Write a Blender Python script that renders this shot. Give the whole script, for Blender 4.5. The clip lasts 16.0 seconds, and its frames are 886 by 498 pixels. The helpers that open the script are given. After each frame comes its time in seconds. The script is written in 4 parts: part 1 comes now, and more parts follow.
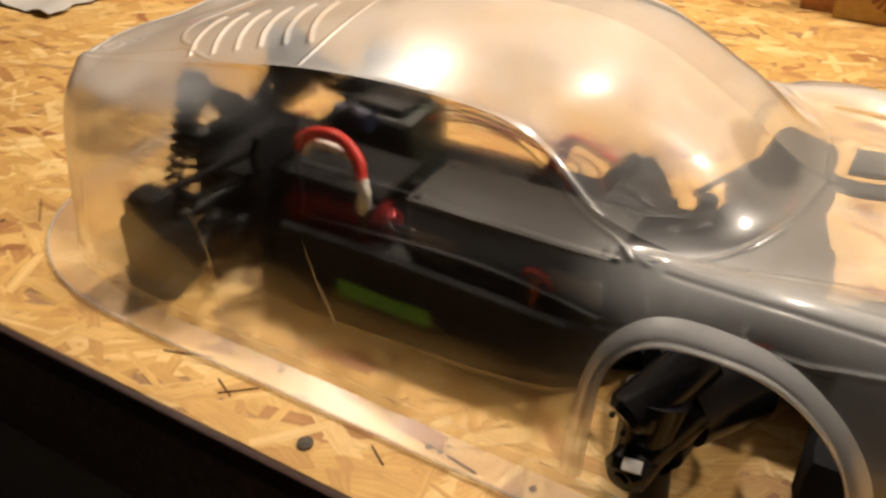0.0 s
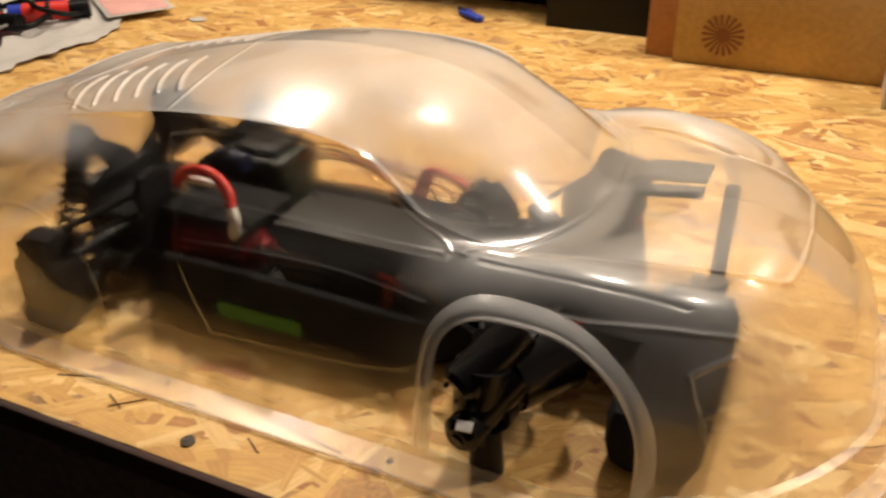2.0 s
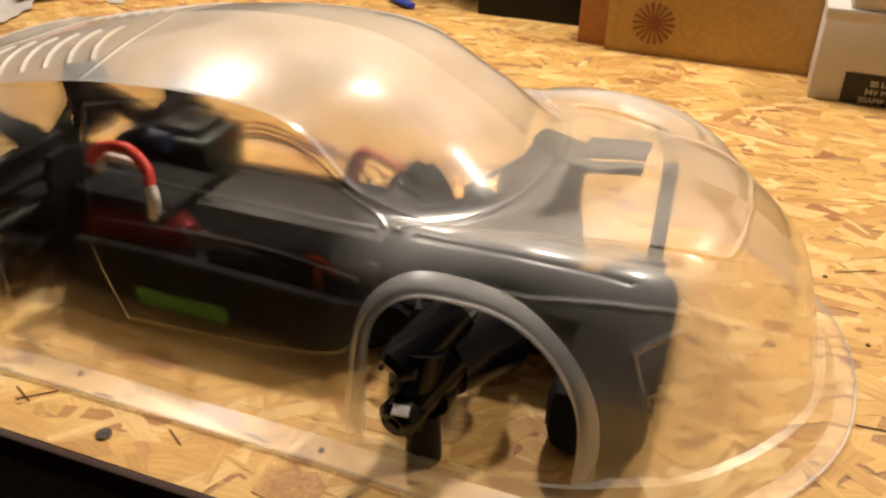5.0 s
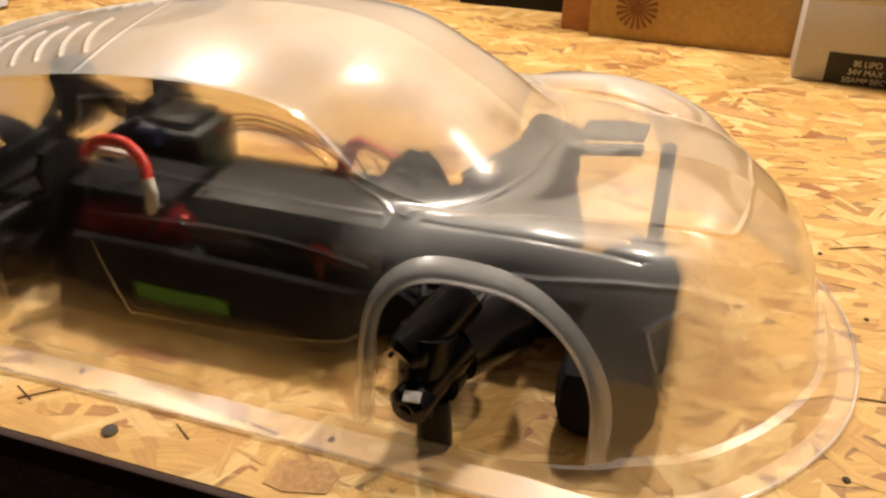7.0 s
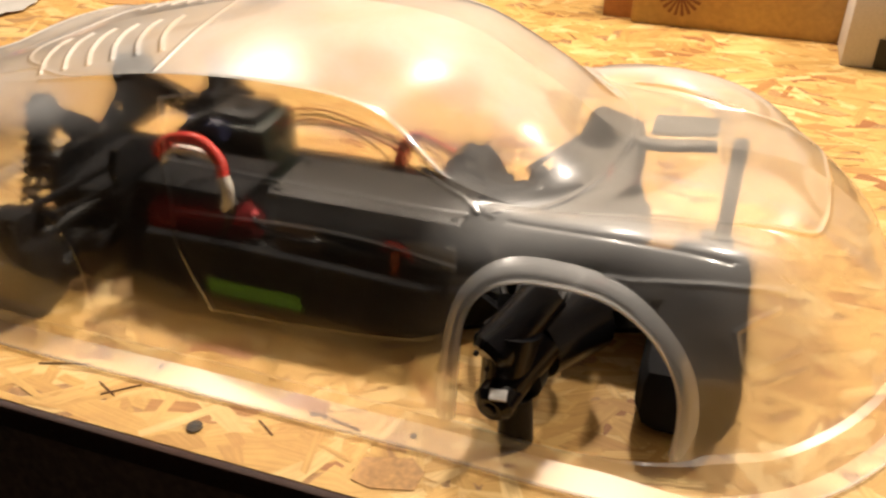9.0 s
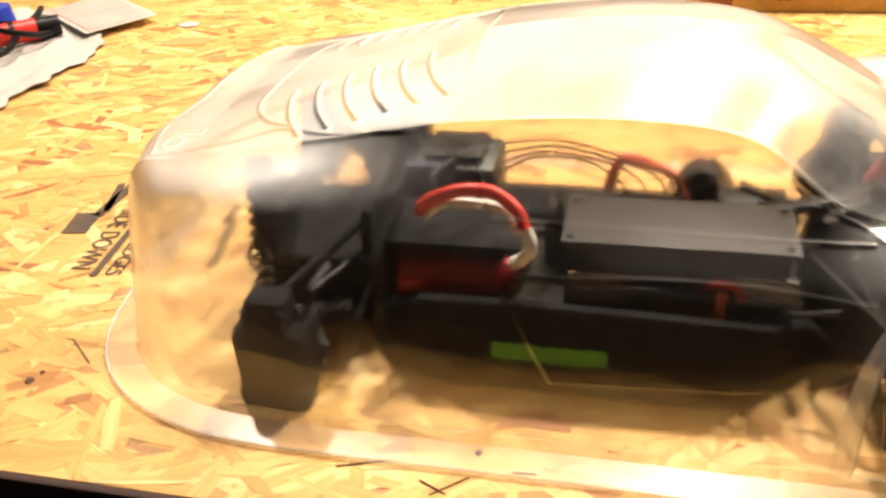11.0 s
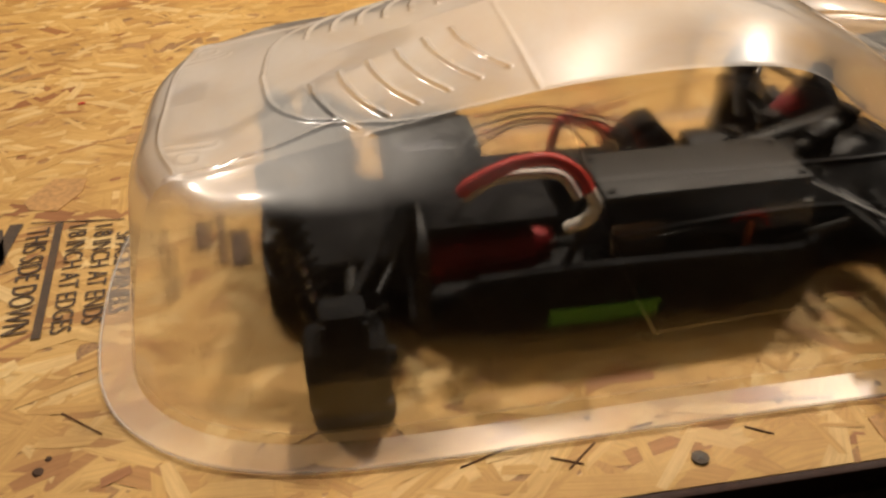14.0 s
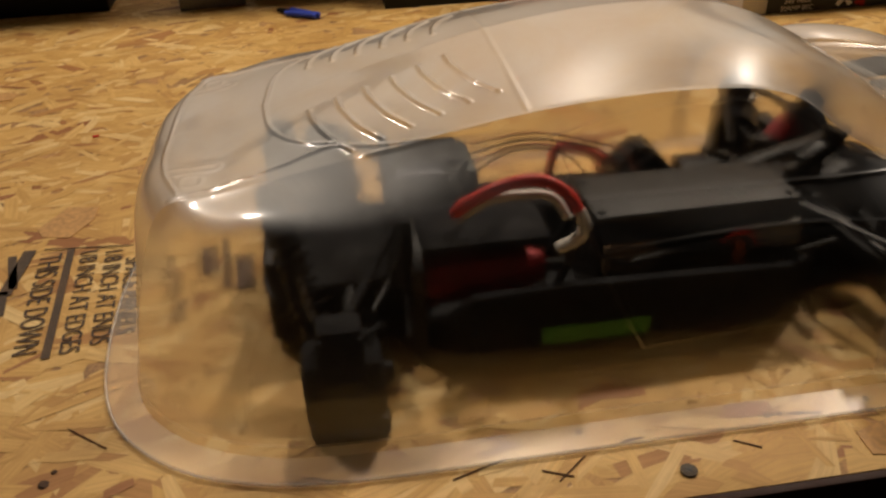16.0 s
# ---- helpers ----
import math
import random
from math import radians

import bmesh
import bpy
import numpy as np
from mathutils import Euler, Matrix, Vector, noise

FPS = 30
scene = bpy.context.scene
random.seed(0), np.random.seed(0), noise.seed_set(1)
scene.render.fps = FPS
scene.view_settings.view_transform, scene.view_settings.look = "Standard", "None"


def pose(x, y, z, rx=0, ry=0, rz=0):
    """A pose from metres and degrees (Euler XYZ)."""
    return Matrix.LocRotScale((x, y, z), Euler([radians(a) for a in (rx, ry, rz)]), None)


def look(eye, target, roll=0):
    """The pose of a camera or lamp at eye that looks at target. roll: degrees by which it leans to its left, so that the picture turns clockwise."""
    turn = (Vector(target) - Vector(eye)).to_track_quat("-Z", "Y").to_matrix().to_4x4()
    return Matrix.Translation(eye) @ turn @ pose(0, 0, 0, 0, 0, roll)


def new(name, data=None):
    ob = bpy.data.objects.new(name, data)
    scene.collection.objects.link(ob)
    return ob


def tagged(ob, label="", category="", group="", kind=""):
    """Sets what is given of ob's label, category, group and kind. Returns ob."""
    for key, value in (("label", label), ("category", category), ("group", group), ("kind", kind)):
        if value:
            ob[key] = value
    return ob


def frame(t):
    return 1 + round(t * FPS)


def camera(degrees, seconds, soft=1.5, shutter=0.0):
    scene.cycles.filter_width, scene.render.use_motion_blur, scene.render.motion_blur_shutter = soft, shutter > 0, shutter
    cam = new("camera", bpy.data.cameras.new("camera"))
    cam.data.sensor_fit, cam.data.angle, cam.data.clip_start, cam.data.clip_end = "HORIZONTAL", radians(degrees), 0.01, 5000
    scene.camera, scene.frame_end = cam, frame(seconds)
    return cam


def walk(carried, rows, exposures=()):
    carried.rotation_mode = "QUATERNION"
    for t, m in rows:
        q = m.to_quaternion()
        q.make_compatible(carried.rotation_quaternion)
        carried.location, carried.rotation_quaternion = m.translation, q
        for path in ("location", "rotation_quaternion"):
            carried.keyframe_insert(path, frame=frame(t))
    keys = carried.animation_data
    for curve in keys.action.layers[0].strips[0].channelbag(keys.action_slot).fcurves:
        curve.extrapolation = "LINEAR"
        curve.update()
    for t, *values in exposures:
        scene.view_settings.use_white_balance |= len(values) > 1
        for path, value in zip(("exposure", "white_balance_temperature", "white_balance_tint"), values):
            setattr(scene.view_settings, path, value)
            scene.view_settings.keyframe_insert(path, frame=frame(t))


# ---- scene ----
from mathutils.bvhtree import BVHTree

cam = camera(53.9, 16.0, 2.5, 0.5)
PATH = [
    (0, (0.216, -0.225, 0.335), (-0.619, 1.178, -0.82), -0.5),
    (0.5, (0.267, -0.237, 0.339), (-0.705, 1.093, -0.796), -1.2),
    (1, (0.277, -0.255, 0.347), (-0.649, 1.163, -0.717), -1.7),
    (1.5, (0.279, -0.269, 0.345), (-0.572, 1.201, -0.71), -1.7),
    (2, (0.289, -0.272, 0.346), (-0.438, 1.281, -0.684), -1.0),
    (2.5, (0.292, -0.274, 0.343), (-0.373, 1.317, -0.67), -0.3),
    (3, (0.286, -0.276, 0.342), (-0.383, 1.312, -0.673), -0.2),
    (3.5, (0.286, -0.269, 0.336), (-0.359, 1.323, -0.689), 0.4),
    (6, (0.28, -0.262, 0.325), (-0.269, 1.362, -0.705), 1.1),
    (6.5, (0.278, -0.264, 0.324), (-0.255, 1.363, -0.711), 0.9),
    (7, (0.269, -0.268, 0.321), (-0.259, 1.355, -0.722), 0.8),
    (7.5, (0.265, -0.27, 0.325), (-0.266, 1.34, -0.736), 0.4),
    (8, (0.257, -0.274, 0.325), (-0.278, 1.328, -0.746), 0.4),
    (8.5, (0.246, -0.275, 0.327), (-0.294, 1.32, -0.752), 0.4),
    (9, (0.234, -0.277, 0.33), (-0.312, 1.315, -0.751), 0.2),
    (9.5, (0.208, -0.28, 0.329), (-0.37, 1.304, -0.747), -0.4),
    (10, (0.157, -0.279, 0.329), (-0.43, 1.31, -0.734), -1.8),
    (12.5, (-0.13, -0.258, 0.318), (0.008, 1.393, -0.802), -2.2),
    (13, (-0.146, -0.255, 0.318), (0.168, 1.388, -0.778), -0.5),
    (13.5, (-0.154, -0.256, 0.325), (0.147, 1.377, -0.79), -1.2),
    (14, (-0.163, -0.268, 0.32), (0.086, 1.372, -0.797), -1.5),
    (14.5, (-0.164, -0.278, 0.323), (0.059, 1.378, -0.777), -2.0),
    (15, (-0.159, -0.282, 0.325), (0.066, 1.399, -0.736), -2.5),
    (15.5, (-0.156, -0.286, 0.325), (0.07, 1.411, -0.709), -3.0),
    (16, (-0.154, -0.287, 0.319), (0.067, 1.406, -0.724), -2.4),
]
EXPOSURES = [(0, 1.33), (1.5, 1.27), (3.5, 1.27), (7.0, 1.4), (9.0, 1.66), (10.0, 1.95), (11.5, 2.4), (12.4, 2.75), (13.0, 2.48), (13.5, 1.66), (14.0, 0.82), (14.5, 0.36), (15.3, 0.18), (16.0, 0.33)]
walk(cam, [(t, look(eye, target, roll)) for t, eye, target, roll in PATH], EXPOSURES)

# ---- light and exposure ----
world = bpy.data.worlds.new("world")
scene.world = world
world.use_nodes = True
world.node_tree.nodes["Background"].inputs[0].default_value = (1.0, 0.72, 0.42, 1)
world.node_tree.nodes["Background"].inputs[1].default_value = 0.02


def lamp(name, at, radius, power, color):
    data = bpy.data.lights.new(name, "POINT")
    data.shadow_soft_size, data.energy, data.color = radius, power, color
    ob = new(name, data)
    ob.location = at
    return ob


WARM = (1.0, 0.85, 0.695)
# three bulbs in a row above the back of the bench
for x, y, power in ((-0.66, 0.78, 12.5), (0.15, 0.78, 15), (0.84, 0.84, 15)):
    lamp("bulb", (x, y, 1.08), 0.055, power, WARM)


# ---- materials ----
def material(name):
    m = bpy.data.materials.new(name)
    m.use_nodes = True
    nt = m.node_tree
    nt.nodes.clear()
    out = nt.nodes.new("ShaderNodeOutputMaterial")
    return m, nt, out


def node(nt, kind, **inputs):
    n = nt.nodes.new(kind)
    for key, value in inputs.items():
        n.inputs[key.replace("_", " ")].default_value = value
    return n


def ramp(nt, source, stops):
    r = nt.nodes.new("ShaderNodeValToRGB")
    e = r.color_ramp.elements
    while len(e) < len(stops):
        e.new(0.5)
    for el, (p, c) in zip(e, stops):
        el.position, el.color = p, (*c, 1)
    nt.links.new(source, r.inputs[0])
    return r.outputs[0]


def plain(name, color, rough=0.5, metal=0.0, vary=0.25, scale=60.0, bump=0.15, spec=0.5):
    """A surface with two scales of mottling, wear in its gloss and fine relief."""
    m, nt, out = material(name)
    b = node(nt, "ShaderNodeBsdfPrincipled", Metallic=metal)
    b.inputs["Specular IOR Level"].default_value = spec
    tc = nt.nodes.new("ShaderNodeTexCoord")
    big = node(nt, "ShaderNodeTexNoise", Scale=scale * 0.2, Detail=4.0)
    fine = node(nt, "ShaderNodeTexNoise", Scale=scale * 6, Detail=3.0)
    mix = node(nt, "ShaderNodeMath")
    mix.operation = "ADD"
    for n in (big, fine):
        nt.links.new(tc.outputs["Object"], n.inputs["Vector"])
    nt.links.new(big.outputs["Fac"], mix.inputs[0])
    nt.links.new(fine.outputs["Fac"], mix.inputs[1])
    half = node(nt, "ShaderNodeMath")
    half.operation = "MULTIPLY"
    half.inputs[1].default_value = 0.5
    nt.links.new(mix.outputs[0], half.inputs[0])
    lo = tuple(c * (1 - vary) for c in color)
    hi = tuple(min(1, c * (1 + vary)) for c in color)
    nt.links.new(ramp(nt, half.outputs[0], [(0.35, lo), (0.65, hi)]), b.inputs["Base Color"])
    nt.links.new(ramp(nt, big.outputs["Fac"], [(0.3, (rough * 0.8,) * 3), (0.7, (min(1, rough * 1.2),) * 3)]), b.inputs["Roughness"])
    bp = node(nt, "ShaderNodeBump", Strength=bump, Distance=0.0004)
    nt.links.new(fine.outputs["Fac"], bp.inputs["Height"])
    nt.links.new(bp.outputs[0], b.inputs["Normal"])
    nt.links.new(b.outputs[0], out.inputs[0])
    return m


def clear_plastic(name, haze, gloss, rough, top_sheen=0.0, blur=0.0):
    """Thin clear polycarbonate: see-through under a cloudy film, with a pale sheen painted on level parts and gloss
    that grows at a slant.
    """
    m, nt, out = material(name)
    see = node(nt, "ShaderNodeBsdfTransparent", Color=(0.95, 0.94, 0.925, 1))
    tc = nt.nodes.new("ShaderNodeTexCoord")
    place = nt.nodes.new("ShaderNodeSeparateXYZ")
    nt.links.new(tc.outputs["Object"], place.inputs[0])
    worn = node(nt, "ShaderNodeMapRange")
    worn.inputs["From Min"].default_value, worn.inputs["From Max"].default_value = 0.11, 0.18
    worn.inputs["To Min"].default_value, worn.inputs["To Max"].default_value = 1.0, 0.38
    nt.links.new(place.outputs["X"], worn.inputs["Value"])
    side = node(nt, "ShaderNodeMath")
    side.operation = "SUBTRACT"
    side.inputs[1].default_value = 0.193
    nt.links.new(place.outputs["Y"], side.inputs[0])
    far_side = node(nt, "ShaderNodeMath")
    far_side.operation = "ABSOLUTE"
    nt.links.new(side.outputs[0], far_side.inputs[0])
    wing_part = node(nt, "ShaderNodeMapRange")
    wing_part.inputs["From Min"].default_value, wing_part.inputs["From Max"].default_value = 0.085, 0.110
    nt.links.new(far_side.outputs[0], wing_part.inputs["Value"])
    both = node(nt, "ShaderNodeMath")
    both.operation = "MAXIMUM"
    nt.links.new(worn.outputs[0], both.inputs[0])
    nt.links.new(wing_part.outputs[0], both.inputs[1])
    worn = both
    if blur:
        soft_see = node(nt, "ShaderNodeBsdfRefraction", Color=(0.95, 0.94, 0.925, 1), Roughness=0.66, IOR=1.030)
        pair = nt.nodes.new("ShaderNodeMixShader")
        share = node(nt, "ShaderNodeMath")
        share.operation = "MULTIPLY"
        share.inputs[1].default_value = blur
        low_part = node(nt, "ShaderNodeMapRange")
        low_part.inputs["From Min"].default_value, low_part.inputs["From Max"].default_value = 0.055, 0.115
        low_part.inputs["To Min"].default_value, low_part.inputs["To Max"].default_value = 1.0, 0.62
        nt.links.new(place.outputs["Z"], low_part.inputs["Value"])
        smeared = node(nt, "ShaderNodeMath")
        smeared.operation = "MULTIPLY"
        nt.links.new(worn.outputs[0], smeared.inputs[0])
        nt.links.new(low_part.outputs[0], smeared.inputs[1])
        nt.links.new(smeared.outputs[0], share.inputs[0])
        nt.links.new(share.outputs[0], pair.inputs[0])
        nt.links.new(see.outputs[0], pair.inputs[1])
        nt.links.new(soft_see.outputs[0], pair.inputs[2])
        see = pair
    # pale film haze, with the ceiling's milky reflection painted into it
    film_sheen = node(nt, "ShaderNodeBsdfDiffuse", Color=(0.72, 0.75, 0.78, 1))
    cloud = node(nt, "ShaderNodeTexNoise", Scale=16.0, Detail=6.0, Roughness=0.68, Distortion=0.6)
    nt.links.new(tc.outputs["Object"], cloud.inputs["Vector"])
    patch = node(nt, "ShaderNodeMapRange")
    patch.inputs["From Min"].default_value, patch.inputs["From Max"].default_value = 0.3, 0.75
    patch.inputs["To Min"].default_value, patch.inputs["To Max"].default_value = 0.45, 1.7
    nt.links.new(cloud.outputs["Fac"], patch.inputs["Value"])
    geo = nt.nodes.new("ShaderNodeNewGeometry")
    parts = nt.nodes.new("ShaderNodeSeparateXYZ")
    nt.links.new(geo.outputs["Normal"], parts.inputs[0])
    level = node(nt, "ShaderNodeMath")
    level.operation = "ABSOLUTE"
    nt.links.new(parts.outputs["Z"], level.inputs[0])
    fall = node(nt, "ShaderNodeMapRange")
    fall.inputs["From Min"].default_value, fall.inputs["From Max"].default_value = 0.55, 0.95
    fall.inputs["To Min"].default_value, fall.inputs["To Max"].default_value = haze, haze + top_sheen
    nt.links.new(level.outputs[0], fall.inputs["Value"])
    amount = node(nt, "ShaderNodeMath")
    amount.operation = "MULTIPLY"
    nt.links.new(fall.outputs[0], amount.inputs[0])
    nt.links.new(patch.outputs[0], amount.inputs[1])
    sheen_here = node(nt, "ShaderNodeMath")
    sheen_here.operation = "MULTIPLY"
    nt.links.new(amount.outputs[0], sheen_here.inputs[0])
    # the painted sheen is kept to the roof and the tail
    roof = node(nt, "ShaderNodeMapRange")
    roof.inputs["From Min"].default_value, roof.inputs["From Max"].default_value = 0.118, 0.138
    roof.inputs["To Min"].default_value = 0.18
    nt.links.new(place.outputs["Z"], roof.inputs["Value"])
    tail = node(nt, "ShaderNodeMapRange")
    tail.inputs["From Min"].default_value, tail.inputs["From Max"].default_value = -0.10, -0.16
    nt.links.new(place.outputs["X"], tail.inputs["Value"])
    sheen_zone = node(nt, "ShaderNodeMath")
    sheen_zone.operation = "MAXIMUM"
    nt.links.new(roof.outputs[0], sheen_zone.inputs[0])
    nt.links.new(tail.outputs[0], sheen_zone.inputs[1])
    if top_sheen:
        nt.links.new(sheen_zone.outputs[0], sheen_here.inputs[1])
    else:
        sheen_here.inputs[1].default_value = 1.0
    amount = sheen_here
    # silvery reflections of the front wings, painted as pale haze
    front = node(nt, "ShaderNodeMapRange")
    front.inputs["From Min"].default_value, front.inputs["From Max"].default_value = 0.105, 0.145
    front.inputs["To Min"].default_value, front.inputs["To Max"].default_value = 0.0, 0.27 if top_sheen else 0.0
    nt.links.new(place.outputs["X"], front.inputs["Value"])
    upper = node(nt, "ShaderNodeMapRange")
    upper.inputs["From Min"].default_value, upper.inputs["From Max"].default_value = 0.03, 0.09
    upper.inputs["To Min"].default_value = 0.55
    nt.links.new(place.outputs["Z"], upper.inputs["Value"])
    wing_sheen = node(nt, "ShaderNodeMath")
    wing_sheen.operation = "MULTIPLY"
    nt.links.new(front.outputs[0], wing_sheen.inputs[0])
    nt.links.new(wing_part.outputs[0], wing_sheen.inputs[1])
    hazed = node(nt, "ShaderNodeMath")
    hazed.operation = "MULTIPLY"
    nt.links.new(wing_sheen.outputs[0], hazed.inputs[0])
    nt.links.new(upper.outputs[0], hazed.inputs[1])
    # bright reflection on the rear haunches, painted in as haze
    haunch = node(nt, "ShaderNodeMapRange")
    haunch.inputs["From Min"].default_value, haunch.inputs["From Max"].default_value = -0.09, -0.15
    haunch.inputs["To Max"].default_value = 0.10 if top_sheen else 0.0
    nt.links.new(place.outputs["X"], haunch.inputs["Value"])
    high = node(nt, "ShaderNodeMapRange")
    high.inputs["From Min"].default_value, high.inputs["From Max"].default_value = 0.080, 0.105
    nt.links.new(place.outputs["Z"], high.inputs["Value"])
    haunch_sheen = node(nt, "ShaderNodeMath")
    haunch_sheen.operation = "MULTIPLY"
    nt.links.new(haunch.outputs[0], haunch_sheen.inputs[0])
    nt.links.new(high.outputs[0], haunch_sheen.inputs[1])
    more = node(nt, "ShaderNodeMath")
    more.operation = "MAXIMUM"
    nt.links.new(hazed.outputs[0], more.inputs[0])
    nt.links.new(haunch_sheen.outputs[0], more.inputs[1])
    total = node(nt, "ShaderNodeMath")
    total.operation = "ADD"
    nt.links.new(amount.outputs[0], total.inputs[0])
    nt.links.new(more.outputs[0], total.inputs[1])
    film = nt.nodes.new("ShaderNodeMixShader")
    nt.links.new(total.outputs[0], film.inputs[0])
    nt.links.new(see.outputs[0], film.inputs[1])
    nt.links.new(film_sheen.outputs[0], film.inputs[2])
    lw = node(nt, "ShaderNodeLayerWeight", Blend=0.5)
    bp = node(nt, "ShaderNodeBump", Strength=0.07, Distance=0.001)
    wave = node(nt, "ShaderNodeTexNoise", Scale=25.0, Detail=2.0)
    nt.links.new(tc.outputs["Object"], wave.inputs["Vector"])
    nt.links.new(wave.outputs["Fac"], bp.inputs["Height"])
    last = film
    for r, low, high in ((0.30, 0.046 * gloss, 0.45 * gloss), (rough, 0.046 * gloss, 0.74 * gloss)):
        curve = node(nt, "ShaderNodeMath")
        curve.operation = "POWER"
        curve.inputs[1].default_value = 3.5
        nt.links.new(lw.outputs["Facing"], curve.inputs[0])
        rng = node(nt, "ShaderNodeMapRange")
        rng.inputs["To Min"].default_value, rng.inputs["To Max"].default_value = low, high
        nt.links.new(curve.outputs[0], rng.inputs["Value"])
        shine = node(nt, "ShaderNodeBsdfGlossy", Roughness=r, Color=(0.95, 0.95, 0.96, 1))
        nt.links.new(bp.outputs[0], shine.inputs["Normal"])
        mixer = nt.nodes.new("ShaderNodeMixShader")
        nt.links.new(rng.outputs[0], mixer.inputs[0])
        nt.links.new(last.outputs[0], mixer.inputs[1])
        nt.links.new(shine.outputs[0], mixer.inputs[2])
        last = mixer
    nt.links.new(last.outputs[0], out.inputs[0])
    return m


def strands(name, seat):
    """Wood strands: a colour of its own for each strand, with grain along it."""
    m, nt, out = material(name)
    b = node(nt, "ShaderNodeBsdfPrincipled", Roughness=0.62)
    geo = nt.nodes.new("ShaderNodeNewGeometry")
    uv = nt.nodes.new("ShaderNodeUVMap")
    tc = nt.nodes.new("ShaderNodeTexCoord")
    tone = ramp(nt, geo.outputs["Random Per Island"], [
        (0.0, (0.34, 0.13, 0.04)), (0.03, (0.44, 0.21, 0.06)), (0.08, (0.57, 0.32, 0.09)), (0.25, (0.64, 0.385, 0.11)),
        (0.55, (0.70, 0.43, 0.13)), (0.82, (0.76, 0.50, 0.175)), (1.0, (0.84, 0.61, 0.27))])
    grain = node(nt, "ShaderNodeTexNoise", Scale=1.0, Detail=5.0, Roughness=0.65)
    mp = nt.nodes.new("ShaderNodeMapping")
    mp.inputs["Scale"].default_value = (18, 520, 1)
    src = uv.outputs[0] if seat else tc.outputs["Object"]
    nt.links.new(src, mp.inputs[0])
    nt.links.new(mp.outputs[0], grain.inputs["Vector"])
    dirt = node(nt, "ShaderNodeTexNoise", Scale=9.0, Detail=6.0, Roughness=0.7)
    nt.links.new(tc.outputs["Object"], dirt.inputs["Vector"])
    last = tone
    for fac, stops in ((grain.outputs["Fac"], [(0.3, (0.76, 0.70, 0.62)), (0.6, (1, 1, 1))]),
                       (dirt.outputs["Fac"], [(0.3, (0.78, 0.72, 0.66)), (0.55, (1, 1, 1))])):
        mul = nt.nodes.new("ShaderNodeMix")
        mul.data_type, mul.blend_type = "RGBA", "MULTIPLY"
        mul.inputs[0].default_value = 1.0
        nt.links.new(last, mul.inputs[6])
        nt.links.new(ramp(nt, fac, stops), mul.inputs[7])
        last = mul.outputs[2]
    nt.links.new(last, b.inputs["Base Color"])
    bp = node(nt, "ShaderNodeBump", Strength=0.3, Distance=0.0004)
    nt.links.new(grain.outputs["Fac"], bp.inputs["Height"])
    nt.links.new(bp.outputs[0], b.inputs["Normal"])
    nt.links.new(b.outputs[0], out.inputs[0])
    return m


STRAND = strands("wood_strands", True)
BOARD = plain("strand_board_core", (0.40, 0.22, 0.085), 0.7, scale=80, vary=0.4)
EDGE = plain("dark_reddish_edge", (0.035, 0.013, 0.008), 0.7, vary=0.5)
APRON = plain("grimy_painted_board", (0.13, 0.09, 0.075), 0.6, vary=0.45, scale=30)
FLOOR = plain("dark_concrete", (0.03, 0.028, 0.026), 0.8, scale=20)
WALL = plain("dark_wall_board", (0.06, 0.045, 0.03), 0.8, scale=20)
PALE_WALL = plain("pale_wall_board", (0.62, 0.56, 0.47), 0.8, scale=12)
CEIL = plain("ceiling_board", (0.13, 0.12, 0.11), 0.8, scale=10)
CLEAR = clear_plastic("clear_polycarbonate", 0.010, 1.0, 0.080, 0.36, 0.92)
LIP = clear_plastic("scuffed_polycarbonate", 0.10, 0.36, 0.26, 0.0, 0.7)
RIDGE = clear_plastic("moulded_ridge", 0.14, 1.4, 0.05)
BLACK = plain("black_nylon", (0.0040, 0.0040, 0.0046), 0.42, vary=0.35, spec=0.22)
BLACK_GLOSS = plain("glossy_black_nylon", (0.005, 0.005, 0.006), 0.22, vary=0.2, spec=0.32)
FOAM = plain("charcoal_foam", (0.006, 0.0062, 0.0075), 0.85, scale=200, vary=0.5, bump=0.5, spec=0.2)
PAD = plain("grey_foam_pad", (0.045, 0.045, 0.043), 0.85, scale=200, vary=0.3, spec=0.2)
GREY = plain("grey_plastic", (0.16, 0.155, 0.145), 0.45)
LID = plain("dull_grey_lid", (0.020, 0.0195, 0.019), 0.45, spec=0.3)
DARK_STEEL = plain("dark_steel", (0.03, 0.03, 0.03), 0.6, metal=0.7)
WORN_STEEL = plain("worn_screw_steel", (0.045, 0.033, 0.022), 0.55, metal=0.7)
DEEP_RED = plain("deep_red_spring", (0.34, 0.014, 0.016), 0.45)
STEEL = plain("steel", (0.5, 0.5, 0.5), 0.3, metal=1.0)
BRASS = plain("brass", (0.6, 0.42, 0.16), 0.3, metal=1.0)
RED = plain("red_anodised_metal", (0.29, 0.007, 0.011), 0.35, metal=0.4)
RED_WIRE = plain("red_silicone_wire", (0.62, 0.03, 0.02), 0.4)
WHITE_WIRE = plain("white_silicone_wire", (0.75, 0.72, 0.66), 0.45)
GREEN = plain("green_tape", (0.12, 0.40, 0.04), 0.5)
CARD = plain("brown_cardboard", (0.50, 0.325, 0.115), 0.75, scale=25, vary=0.15)
CARD_RED = plain("reddish_cardboard", (0.42, 0.20, 0.085), 0.75, scale=25, vary=0.15)
CARD_DARK = plain("brown_print", (0.26, 0.11, 0.045), 0.7)
WHITE_CARD = plain("white_card", (0.66, 0.64, 0.62), 0.6, vary=0.08)
BLACK_PRINT = plain("black_print", (0.012, 0.012, 0.013), 0.5)
